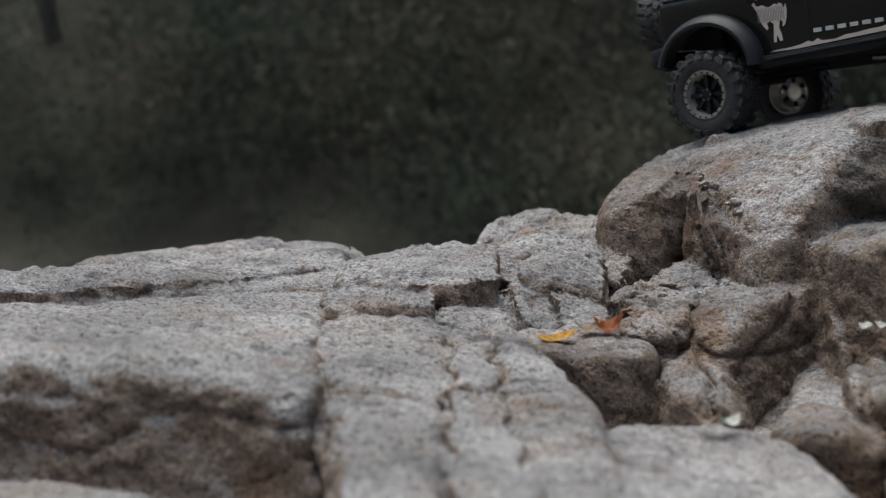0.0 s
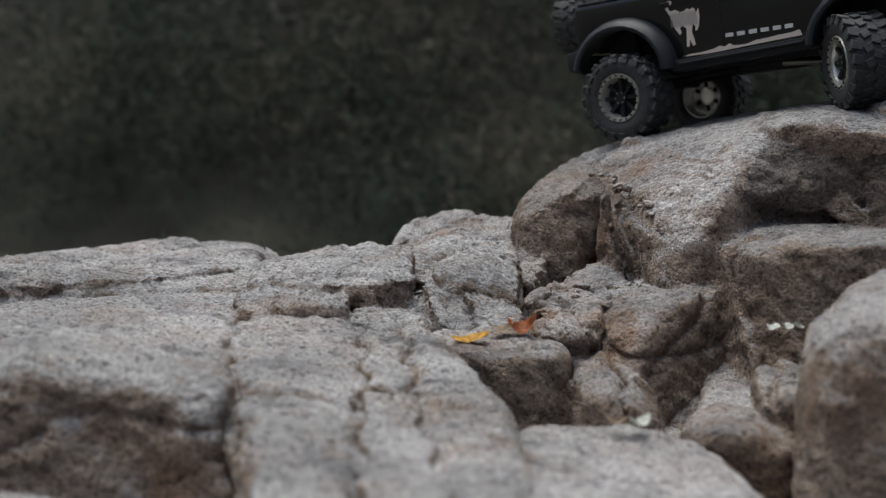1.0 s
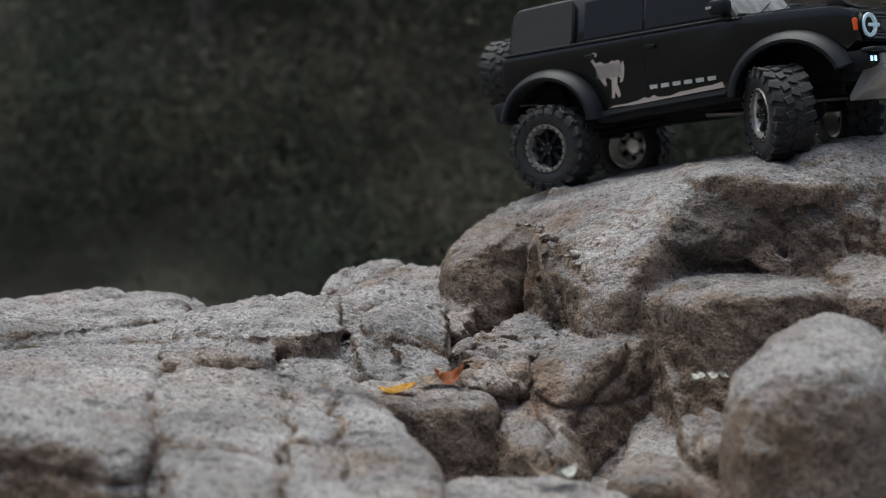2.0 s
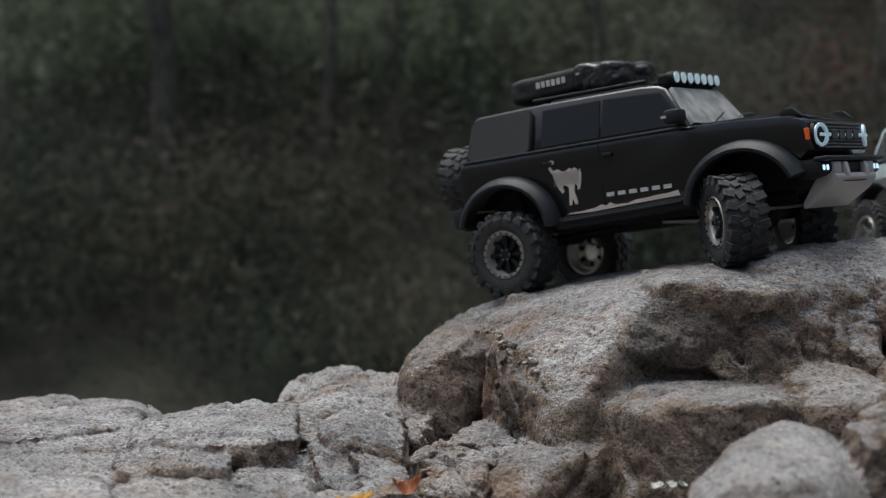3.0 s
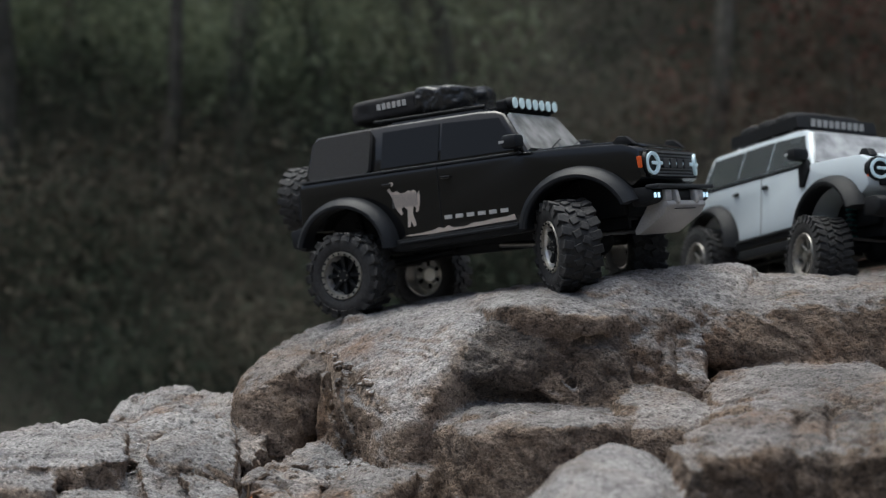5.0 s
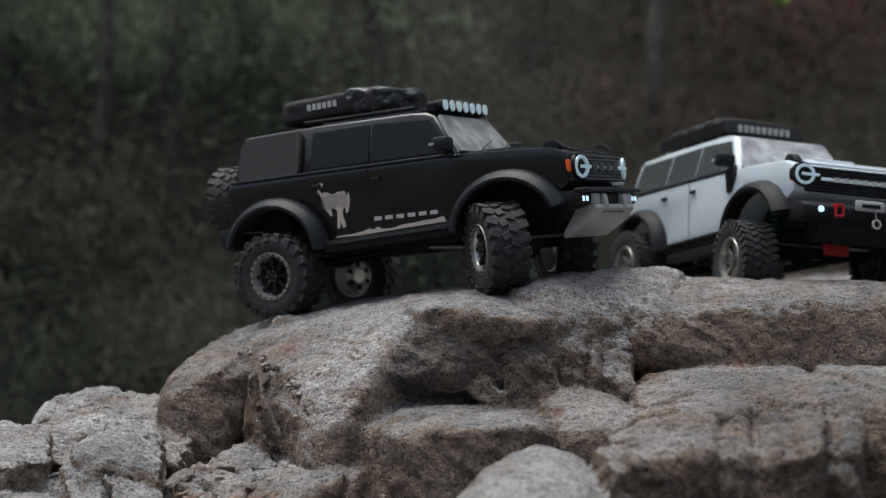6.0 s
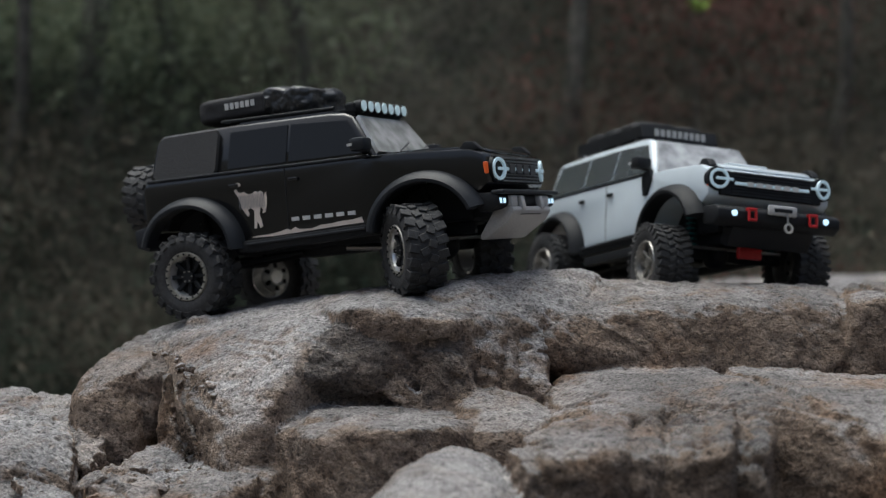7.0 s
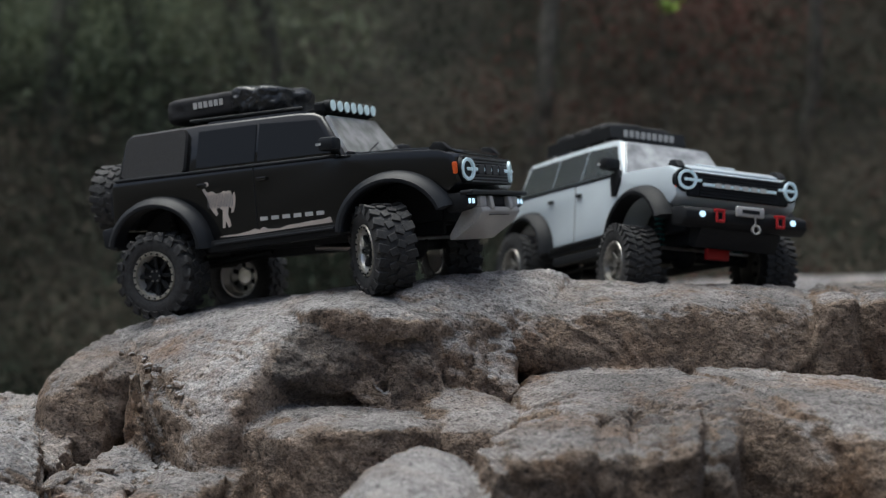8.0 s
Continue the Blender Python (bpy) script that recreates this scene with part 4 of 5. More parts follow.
litter("fallen_leaf", (-0.217, 1.186, 0.4850), 0.022, 0.0070, (8, 4, 60), 0.7, CHALK, "small pale dry leaf on the low slab")
litter("fallen_leaf", (-0.230, 1.176, 0.4880), 0.024, 0.0050, (6, -10, 5), 0.9, BEIGE, "small greenish dry leaf on the low slab")
for i, dx in enumerate((-0.012, 0.0, 0.010)):
    litter("shell_chip", (-0.118 + dx, 1.395, 0.533 + 0.001 * i), 0.012, 0.005, (25, 10 * i, 40 * i), 0.4, CHALK, "small whitish chip lodged in a crack", "chip")
bm = bmesh.new()
limb(bm, Vector((0, 0, -0.004)), Vector((-0.004, 0, 0.012)), 0.0011, 0.0007, 6)
limb(bm, Vector((-0.004, 0, 0.012)), Vector((-0.006, 0, 0.016)), 0.0012, 0.0004, 6)
me = bpy.data.meshes.new("twig")
bm.to_mesh(me)
bm.free()
me.materials.append(BARK)
twig = new("twig", me)
twig.location = (-0.763, 1.679, 0.5610)
tagged(twig, "tiny dry twig standing on the back slab", "twig")

# ---------------------------------------------------------------- the two model cars
PAINT_BLACK = plain("black paint", (0.008, 0.0082, 0.009), 0.18, coat=0.25, spec=0.4)
PAINT_WHITE = plain("white paint", (0.60, 0.67, 0.72), 0.3, grain=0.02, scale=40, coat=0.5)
PLASTIC = plain("black plastic", (0.013, 0.014, 0.016), 0.55, spec=0.2, grain=0.25, scale=500, bump=0.15)
FLARE = plain("dark grey plastic", (0.015, 0.017, 0.021), 0.5, spec=0.28, grain=0.15, scale=500, bump=0.1)
FABRIC = plain("black fabric", (0.018, 0.018, 0.020), 0.8, grain=0.35, scale=700, bump=0.4)
NET = plain("shiny black sheet", (0.03, 0.032, 0.035), 0.3, grain=0.3, scale=200, bump=0.4)
RUBBER = plain("rubber", (0.029, 0.029, 0.030), 0.72, grain=0.35, scale=260, bump=0.4)
STEEL = plain("grey metal", (0.32, 0.31, 0.29), 0.38, 0.8, grain=0.2, scale=300)
RING = plain("worn ring metal", (0.30, 0.285, 0.25), 0.45, 0.5, grain=0.3, scale=400)
CHROME = plain("chrome", (0.86, 0.85, 0.83), 0.2, 0.6)
SILVER = plain("silver plastic", (0.46, 0.45, 0.44), 0.5, 0.15, grain=0.15, scale=500)
# lighter blue-grey base imitates the reflection on the white car's side windows
GLASS_REFLECTION = plain("glass with painted reflection", (0.07, 0.08, 0.085), 0.08, grain=0.3, scale=25, coat=0.8)
GLASS = plain("dark glass", (0.007, 0.0072, 0.0075), 0.08, spec=0.28)
# pale mottled grey paints the reflected sky into the windscreen's colour
SHIELD = plain("windscreen", (0.36, 0.365, 0.37), 0.2, grain=0.45, scale=40, coat=1.0)
DECAL = plain("beige decal", (0.60, 0.52, 0.46), 0.6)
PALE = plain("pale lettering", (0.55, 0.55, 0.54), 0.5)
GREYTEXT = plain("grey lettering", (0.16, 0.16, 0.17), 0.5)
LETTER = plain("dark raised lettering", (0.045, 0.046, 0.05), 0.5)
MESH = plain("grey grille mesh", (0.13, 0.135, 0.14), 0.45, 0.3)
ORANGE = plain("orange lens", (0.65, 0.10, 0.02), 0.3, glow=0.12)
RED = plain("red paint", (0.42, 0.012, 0.015), 0.4)
TEAL = plain("teal spring", (0.01, 0.16, 0.15), 0.4)
HALO = plain("lamp ring", (0.55, 0.68, 0.76), 0.3, glow=0.16)
LENS = plain("lamp lens", (0.60, 0.72, 0.76), 0.25, glow=0.2)
LED = plain("lit lamp", (0.62, 0.82, 1.0), 0.3, glow=0.9)


def part(name, bm, mat, parent, label="", smooth=False):
    me = bpy.data.meshes.new(name)
    bmesh.ops.recalc_face_normals(bm, faces=bm.faces)
    bm.to_mesh(me)
    bm.free()
    me.materials.append(mat)
    if smooth:
        me.polygons.foreach_set("use_smooth", np.ones(len(me.polygons), dtype=bool))
        me.set_sharp_from_angle(angle=radians(38))
    ob = new(name, me)
    ob.parent = parent
    if label:
        ob["label"] = label
    return ob


def round_edges(bm, width, segments=2):
    edges = [e for e in bm.edges if e.is_manifold and e.calc_face_angle(0) > 0.6]
    if width and edges:
        bmesh.ops.bevel(bm, geom=edges, offset=width, segments=segments, profile=0.5, affect="EDGES", clamp_overlap=True)
    return bm


def box(at, size, bevel=0.001, turn=(0, 0, 0), bm=None):
    one = bmesh.new()
    bmesh.ops.create_cube(one, size=1.0)
    bmesh.ops.scale(one, vec=size, verts=one.verts)
    round_edges(one, bevel)
    one.transform(pose(*at, *turn))
    return merge(bm, one)


def merge(bm, one):
    if bm is None:
        return one
    me = bpy.data.meshes.new("joined")
    one.to_mesh(me)
    one.free()
    bm.from_mesh(me)
    bpy.data.meshes.remove(me)
    return bm


def prism(outline, y0, y1, bevel=0.002, taper=0.0, bm=None):
    """A side outline in x and z, filled from y0 to y1. taper: how far points above the belt lean inwards per metre of height."""
    one = bmesh.new()
    rings = []
    for y in (y0, y1):
        rings.append([one.verts.new((x, y - math.copysign(taper * max(0, z - 0.15), y), z)) for x, z in outline])
    one.faces.new(rings[0])
    one.faces.new(rings[1][::-1])
    n = len(outline)
    for i in range(n):
        j = (i + 1) % n
        one.faces.new((rings[0][i], rings[1][i], rings[1][j], rings[0][j]))
    bmesh.ops.recalc_face_normals(one, faces=one.faces)
    round_edges(one, bevel)
    return merge(bm, one)


def arc(cx, cz, r, a0, a1, n=12, squash=1.0):
    return [(cx + r * math.cos(radians(a0 + (a1 - a0) * i / n)), cz + squash * r * math.sin(radians(a0 + (a1 - a0) * i / n))) for i in range(n + 1)]


def lathe(outline, sides=40, bm=None, closed=True, at=(0, 0, 0), turn=(0, 0, 0)):
    """An outline of (radius, y) turned round the y axis."""
    one = bmesh.new()
    rings = [[one.verts.new((r * math.cos(a), y, r * math.sin(a))) for r, y in outline] for a in [6.283185 * i / sides for i in range(sides)]]
    n = len(outline)
    for i in range(sides):
        a, b = rings[i], rings[(i + 1) % sides]
        for j in range(n if closed else n - 1):
            k = (j + 1) % n
            one.faces.new((a[j], a[k], b[k], b[j]))
    one.transform(pose(*at, *turn))
    return merge(bm, one)


def rod(a, b, r, bm=None, sides=10):
    a, b = Vector(a), Vector(b)
    one = bmesh.new()
    bmesh.ops.create_cone(one, cap_ends=True, segments=sides, radius1=r, radius2=r, depth=(b - a).length)
    one.transform(Matrix.Translation((a + b) / 2) @ (b - a).to_track_quat("Z", "Y").to_matrix().to_4x4())
    return merge(bm, one)


def flat(outline, y, bm=None, thick=0.0006, taper=0.0):
    """A thin sticker on the right-hand side, standing just proud of it."""
    return prism(outline, y - thick, y, 0, taper, bm)


def hub(parent, name="wheel"):
    ob = new(name)
    ob.parent = parent
    return ob


def wheel(car, at, steer, left, style, name="wheel"):
    """Tyre with tread blocks, beadlock ring with bolts, spokes, hub and a bright barrel."""
    R = style["tyre"]
    k = R / 0.0497
    ob = part(name, lathe([(r * k, y) for r, y in ((0.0262, -0.018), (0.030, -0.0218), (0.036, -0.0228), (0.0425, -0.0222), (0.0462, -0.0195), (0.0472, -0.012),
                                                   (0.0474, 0), (0.0472, 0.012), (0.0462, 0.0195), (0.0425, 0.0222), (0.036, 0.0228), (0.030, 0.0218), (0.0262, 0.018))], 56),
              RUBBER, car, "black rubber tyre on a spoked rim", True)
    ob.location = at
    ob.rotation_euler = (0, 0, radians(steer + (180 if left else 0)))
    lugs = bmesh.new()
    count = style["lugs"]
    for i in range(count):
        a = 360.0 * i / count
        for side, shift in ((-1, 0.0), (1, 0.5)):
            t = a + shift * 360.0 / count
            for y, ln, wd, tw, rr in ((0.0165, 0.013, 0.0085, 14, 0.0478), (0.0052, 0.0095, 0.0075, -22, 0.0485)):
                one = bmesh.new()
                bmesh.ops.create_cube(one, size=1.0)
                bmesh.ops.scale(one, vec=(wd * k * 22 / count, ln, 0.0036), verts=one.verts)
                round_edges(one, 0.0006, 1)
                one.transform(pose(0, 0, 0, 0, t + (5 if y < 0.01 else 0), 0) @ pose(0, side * y, rr * k - 0.0006, side * (12 if y > 0.01 else 0), 0, side * tw))
                merge(lugs, one)
            one = bmesh.new()
            bmesh.ops.create_cube(one, size=1.0)
            bmesh.ops.scale(one, vec=(0.0072 * k * 22 / count, 0.0024, 0.007), verts=one.verts)
            one.transform(pose(0, 0, 0, 0, t, 0) @ pose(0, side * 0.0222, 0.0438 * k, side * 18, 0, 0))
            merge(lugs, one)
    part("tread", lugs, RUBBER, ob, "chunky tread blocks")
    f = style["rim"]
    part("barrel", lathe([(0.0266 * k, -0.0195), (0.0266 * k, 0.0195), (0.0245 * k, 0.0205), (0.0225 * k, 0.014), (0.0205 * k, 0.002), (0.0205 * k, -0.008), (0.0235 * k, -0.0185)], 40), f["barrel"], ob, f["text"], True)
    part("beadlock_ring", lathe([(0.0232 * k, -0.0185), (0.0238 * k, -0.0215), (0.0272 * k, -0.0222), (0.0282 * k, -0.0205), (0.0278 * k, -0.018)], 44), f["ring"], ob, "", True)
    bolts = bmesh.new()
    for i in range(20):
        t = 6.283 * i / 20
        rod((0.0255 * k * math.cos(t), -0.0235, 0.0255 * k * math.sin(t)), (0.0255 * k * math.cos(t), -0.021, 0.0255 * k * math.sin(t)), 0.0012, bolts, 6)
    part("ring_bolts", bolts, f["bolt"], ob)
    face = rod((0, -0.009, 0), (0, -0.006, 0), 0.022 * k, None, 32)
    spokes = bmesh.new()
    for i in range(8):
        one = bmesh.new()
        bmesh.ops.create_cube(one, size=1.0)
        bmesh.ops.scale(one, vec=(0.0046 * k, 0.005, 0.016 * k), verts=one.verts)
        round_edges(one, 0.0008, 1)
        one.transform(pose(0, 0, 0, 0, 45 * i, 0) @ pose(0, -0.013, 0.0145 * k, 8, 0, 0))
        merge(spokes, one)
    part("rim_disc", face, PLASTIC, ob)
    part("spokes", spokes, f["face"], ob)
    cap = rod((0, -0.018, 0), (0, -0.008, 0), 0.0075 * k, None, 16)
    part("hub_cap", cap, f["face"], ob)
    nuts = bmesh.new()
    for i in range(6):
        t = 6.283 * i / 6
        rod((0.0062 * k * math.cos(t), -0.0195, 0.0062 * k * math.sin(t)), (0.0062 * k * math.cos(t), -0.0175, 0.0062 * k * math.sin(t)), 0.0010, nuts, 6)
    part("hub_bolts", nuts, STEEL, ob)
    dish = lathe([(0.0, -0.003), (0.0222 * k, -0.004), (0.0222 * k, 0.004), (0.0185 * k, 0.0055), (0.0120 * k, -0.0005), (0.0085 * k, 0.003), (0.0, 0.0035)], 36, closed=False)
    part("inner_dish", dish, f["barrel"], ob, "", True)
    for i in range(6):
        part("vent_hole", box((0, 0.0040, 0), (0.0050 * k, 0.004, 0.0070 * k), 0.0015), PLASTIC, ob).matrix_basis = pose(0, 0, 0, 0, 60 * i, 0) @ pose(0, 0, 0.0145 * k)
    return ob


def flare(side, cx, cz, r, a0, a1, parent, mat, squash):
    """A wheel arch lip: a bent strip that stands out from the body side."""
    bm = bmesh.new()
    n = 18
    section = ((0.000, 0.000), (0.000, 0.0205), (0.0015, 0.0222), (0.005, 0.0225), (0.0115, 0.0170), (0.0150, 0.0080), (0.0160, 0.0))
    rings = []
    for x, z in arc(cx, cz, 1.0, a0, a1, n):
        d = (x - cx, (z - cz))
        rings.append([bm.verts.new((cx + d[0] * (r + s), side * (0.087 + o), cz + squash * d[1] * (r + s))) for s, o in section])
    for a, b in zip(rings, rings[1:]):
        for j in range(len(section)):
            k = (j + 1) % len(section)
            bm.faces.new((a[j], a[k], b[k], b[j]))
    bm.faces.new(rings[0])
    bm.faces.new(rings[-1][::-1])
    part("wheel_arch_trim", bm, mat, parent, "", True)


def mount(root, at, turn):
    root.matrix_basis = pose(*at, *turn)
    return root


def bars(words, x0, x1, z, h, y, mat, parent, name, slope=0.0):
    """Plain bars where lettering stands."""
    bm = bmesh.new()
    step = (x1 - x0) / words
    for i in range(words):
        x = x0 + step * (i + 0.5)
        box((x, y, z + slope * (x - x0)), (step * 0.66, 0.0012, h), 0, (0, 0, 0), bm)
    return part(name, bm, mat, parent)


def car_shell(car, style):
    """The painted shell, glass, arches and lamps that both cars share. x ahead, y to the car's left, z up."""
    paint, trim = style["paint"], style["trim"]
    fr, rr = 0.0605, 0.0590
    fx, rx, az = 0.165, -0.146, 0.066
    lower = [(-0.214, 0.098), (-0.214, 0.150), (-0.208, 0.158), (0.100, 0.158), (0.165, 0.156), (0.222, 0.152), (0.240, 0.145), (0.243, 0.112), (0.232, 0.104)]
    lower += arc(fx, az, fr, 36, 172, 16, 0.90)
    lower += [(0.092, 0.074), (-0.074, 0.070)]
    lower += arc(rx, az, rr, 6, 150, 16, 0.92)
    part("body", prism(lower, -0.0905, 0.0905, 0.005), paint, car, style["shell_text"], True)
    # the sills and inner arches
    part("inner_body", box((0.005, 0, 0.108), (0.40, 0.10, 0.070), 0.004), PLASTIC, car)
    for s in (-1, 1):
        part("sill", prism([(-0.082, 0.063), (-0.080, 0.074), (0.100, 0.080), (0.104, 0.070), (0.096, 0.067), (-0.076, 0.060)], s * 0.096, s * 0.070, 0.002), PLASTIC, car, "", True)
        part("step_bar", box((0.012, s * 0.0985, 0.0725), (0.158, 0.004, 0.003), 0.001, (0, -2, 0)), trim, car)
        flare(s, fx, az, fr - 0.001, 20, 176, car, trim, 0.90)
        flare(s, rx, az, rr - 0.001, 0, 168, car, trim, 0.92)
    # cabin
    lean = 0.30
    cabin = [(-0.208, 0.150), (-0.202, 0.206), (-0.194, 0.2145), (-0.09, 0.2165), (0.040, 0.2150), (0.062, 0.2125), (0.0725, 0.2075), (0.105, 0.157), (0.101, 0.150)]
    part("cabin", prism(cabin, -0.0865, 0.0865, 0.005, lean), paint, car, "", True)
    part("roof_panel", prism([(-0.085, 0.2135), (-0.083, 0.2180), (0.040, 0.2172), (0.070, 0.2105), (0.066, 0.2065)], -0.066, 0.066, 0.002), style["roof"], car, "", True)
    part("belt_moulding", box((-0.055, 0, 0.1575), (0.305, 0.183, 0.0035), 0.0015), trim, car)

    def side_y(z):
        return 0.0865 - lean * max(0.0, z - 0.15)

    def pane(name, outline, mat, label="", thick=0.0012):
        for s in (-1, 1):
            bm = bmesh.new()
            outer = [bm.verts.new((x, s * (side_y(z) + thick), z)) for x, z in outline]
            inner = [bm.verts.new((x, s * (side_y(z) - 0.002), z)) for x, z in outline]
            bm.faces.new(outer)
            bm.faces.new(inner[::-1])
            for i in range(len(outline)):
                j = (i + 1) % len(outline)
                bm.faces.new((outer[i], outer[j], inner[j], inner[i]))
            round_edges(bm, 0.0007)
            part(name, bm, mat, car, label, True)

    pane("front_side_window", [(-0.010, 0.1625), (0.092, 0.1625), (0.0660, 0.2030), (-0.010, 0.2070)], style["glass"], "side window with smooth reflecting glass")
    pane("rear_side_window", [(-0.094, 0.1625), (-0.014, 0.1625), (-0.014, 0.2070), (-0.094, 0.2070)], style["glass"], "side window with smooth reflecting glass")
    if style["quarter"] == "panel":
        pane("quarter_panel", [(-0.198, 0.1630), (-0.192, 0.1590), (-0.114, 0.1570), (-0.109, 0.1620), (-0.109, 0.2060), (-0.113, 0.2120), (-0.186, 0.2105), (-0.194, 0.2050)], FABRIC, "matt black soft quarter panel", 0.006)
    else:
        pane("quarter_window", [(-0.198, 0.1625), (-0.098, 0.1625), (-0.098, 0.2070), (-0.188, 0.2070)], style["glass"], "side window with smooth reflecting glass")
    # windscreen
    bm = bmesh.new()
    a, b = Vector((0.1045, 0, 0.1605)), Vector((0.0745, 0, 0.2065))
    nrm = Vector((0.838, 0, 0.546))
    lower_v, upper_v = [], []
    for lift, store in ((0.0030, upper_v), (-0.002, lower_v)):
        for p, wy, sgn in ((a, 0.0790, -1), (a, 0.0790, 1), (b, 0.0640, 1), (b, 0.0640, -1)):
            q = p + nrm * lift
            store.append(bm.verts.new((q.x, sgn * wy, q.z)))
    bm.faces.new(upper_v)
    bm.faces.new(lower_v[::-1])
    for i in range(4):
        j = (i + 1) % 4
        bm.faces.new((upper_v[i], upper_v[j], lower_v[j], lower_v[i]))
    part("windscreen", bm, SHIELD, car, "windscreen with a pale sky reflection painted into its grey")
    for y in (-0.035, 0.02):
        part("wiper", rod((0.114, y, 0.1635), (0.104, y + 0.045, 0.1755), 0.0009), PLASTIC, car)
    # bonnet with a raised middle and front corner handles
    part("bonnet", prism([(0.104, 0.154), (0.106, 0.1605), (0.165, 0.1595), (0.222, 0.1555), (0.236, 0.1500), (0.236, 0.146)], -0.066, 0.066, 0.0025), paint, car, "", True)
    for s in (-1, 1):
        part("fender_handle", prism([(0.204, 0.150), (0.214, 0.1610), (0.224, 0.1600), (0.234, 0.150)], s * 0.082, s * 0.070, 0.0015), style["handle"], car, "", True)
        body = box((0.094, s * 0.0985, 0.1705), (0.020, 0.023, 0.0155), 0.004)
        mirror = part("mirror", body, style["mirror"], car, "door mirror on a short arm", True)
        part("mirror_arm", rod((0.093, s * 0.078, 0.1625), (0.091, s * 0.094, 0.1655), 0.0028), style["mirror"], mirror)
        part("mirror_lamp", box((0.0855, s * 0.1098, 0.1705), (0.0065, 0.0012, 0.0028), 0), PALE, mirror)
        part("door_handle", box((-0.001, s * 0.0922, 0.1410), (0.0130, 0.0045, 0.0042), 0.0012), style["latch"], car)
        part("door_handle", box((-0.083, s * 0.0922, 0.1410), (0.0130, 0.0045, 0.0042), 0.0012), style["latch"], car)
        part("tail_lamp", box((-0.2155, s * 0.0800, 0.1290), (0.005, 0.014, 0.034), 0.0015), FLARE, car)
        part("door_seam", box((-0.0125, s * 0.0906, 0.116), (0.0010, 0.0006, 0.078), 0), PLASTIC, car)
    # front: grille, lamp rings, marker lamps
    part("grille", box((0.2435, 0, 0.1275), (0.006, 0.150, 0.0310), 0.002), PLASTIC, car)
    mesh_rows = bmesh.new()
    for i in range(8):
        box((0.2472, 0, 0.1142 + 0.0037 * i), (0.0022, 0.118, 0.0020), 0.0004, (0, 0, 0), mesh_rows)
    part("grille_slats", mesh_rows, style["slats"], car)
    part("grille_bar", box((0.2480, 0, 0.1278), (0.0030, 0.110, 0.0040), 0.001), style["bar"], car)
    LAMP = style["lamp"]
    for s in (-1, 1):
        lamp = part("headlamp", rod((0.2360, s * LAMP[0], LAMP[1]), (0.2448, s * LAMP[0], LAMP[1]), 0.0150, None, 28), PLASTIC, car)
        q = style["ring"]
        ring = lathe([(0.0108 * q, -0.0016), (0.0108 * q, 0.0016), (0.0146 * q, 0.0016), (0.0152 * q, 0.0), (0.0146 * q, -0.0016)], 32, at=(0.2475, s * LAMP[0], LAMP[1]), turn=(0, 0, 90 + s * 14))
        part("lamp_ring", ring, HALO, lamp, "pale round lamp ring", True)
        part("lamp_bar", box((0.2490, s * (LAMP[0] - 0.007), LAMP[1]), (0.0022, 0.0250, 0.0036), 0.0008), HALO, lamp)
        part("marker_lamp", box((0.2385, s * 0.0868, 0.1290), (0.0070, 0.0060, 0.0135), 0.0012), ORANGE, car, "orange marker lamp")


def running_gear(car, style, wheels):
    """Frame rails, axles, links, dampers and wheels."""
    for s in (-1, 1):
        part("frame_rail", box((0.0, s * 0.034, 0.066), (0.40, 0.010, 0.014), 0.001), PLASTIC, car)
        part("link_rod", rod((0.15, s * 0.040, 0.046), (0.03, s * 0.030, 0.056), 0.0028), STEEL, car)
        part("link_rod", rod((-0.15, s * 0.040, 0.046), (-0.03, s * 0.030, 0.056), 0.0028), PLASTIC, car)
        for x in (0.150, -0.150):
            damper = part("damper", rod((x + 0.012, s * 0.060, 0.050), (x - 0.004, s * 0.052, 0.118), 0.0038), PLASTIC, car)
            coil = bmesh.new()
            for i in range(7):
                c = Vector((x + 0.010 - 0.0018 * i, s * (0.0595 - 0.0008 * i), 0.060 + 0.007 * i))
                lathe([(0.0058, -0.0010), (0.0058, 0.0010), (0.0074, 0.0)], 14, coil, at=c, turn=(90, 0, 0))
            part("spring", coil, style["spring"], damper)
    part("gearbox", box((0.01, 0, 0.062), (0.10, 0.048, 0.026), 0.004), PLASTIC, car)
    for x in (0.150, -0.150):
        axle = part("axle", rod((x, -0.078, 0.0497), (x, 0.078, 0.0497), 0.0078), PLASTIC, car)
        one = bmesh.new()
        bmesh.ops.create_uvsphere(one, u_segments=18, v_segments=12, radius=0.019)
        one.transform(pose(x, -0.018, 0.049) @ Matrix.Diagonal((1.1, 0.8, 0.95, 1)))
        part("axle_housing", one, PLASTIC, axle, "", True)
    part("steering_link", rod((0.168, -0.07, 0.056), (0.168, 0.07, 0.056), 0.0022), STEEL, car)
    part("steering_servo", box((0.185, -0.012, 0.078), (0.020, 0.040, 0.018), 0.002), PLASTIC, car)
    for at, steer, left in wheels:
        wheel(car, at, steer, left, style)


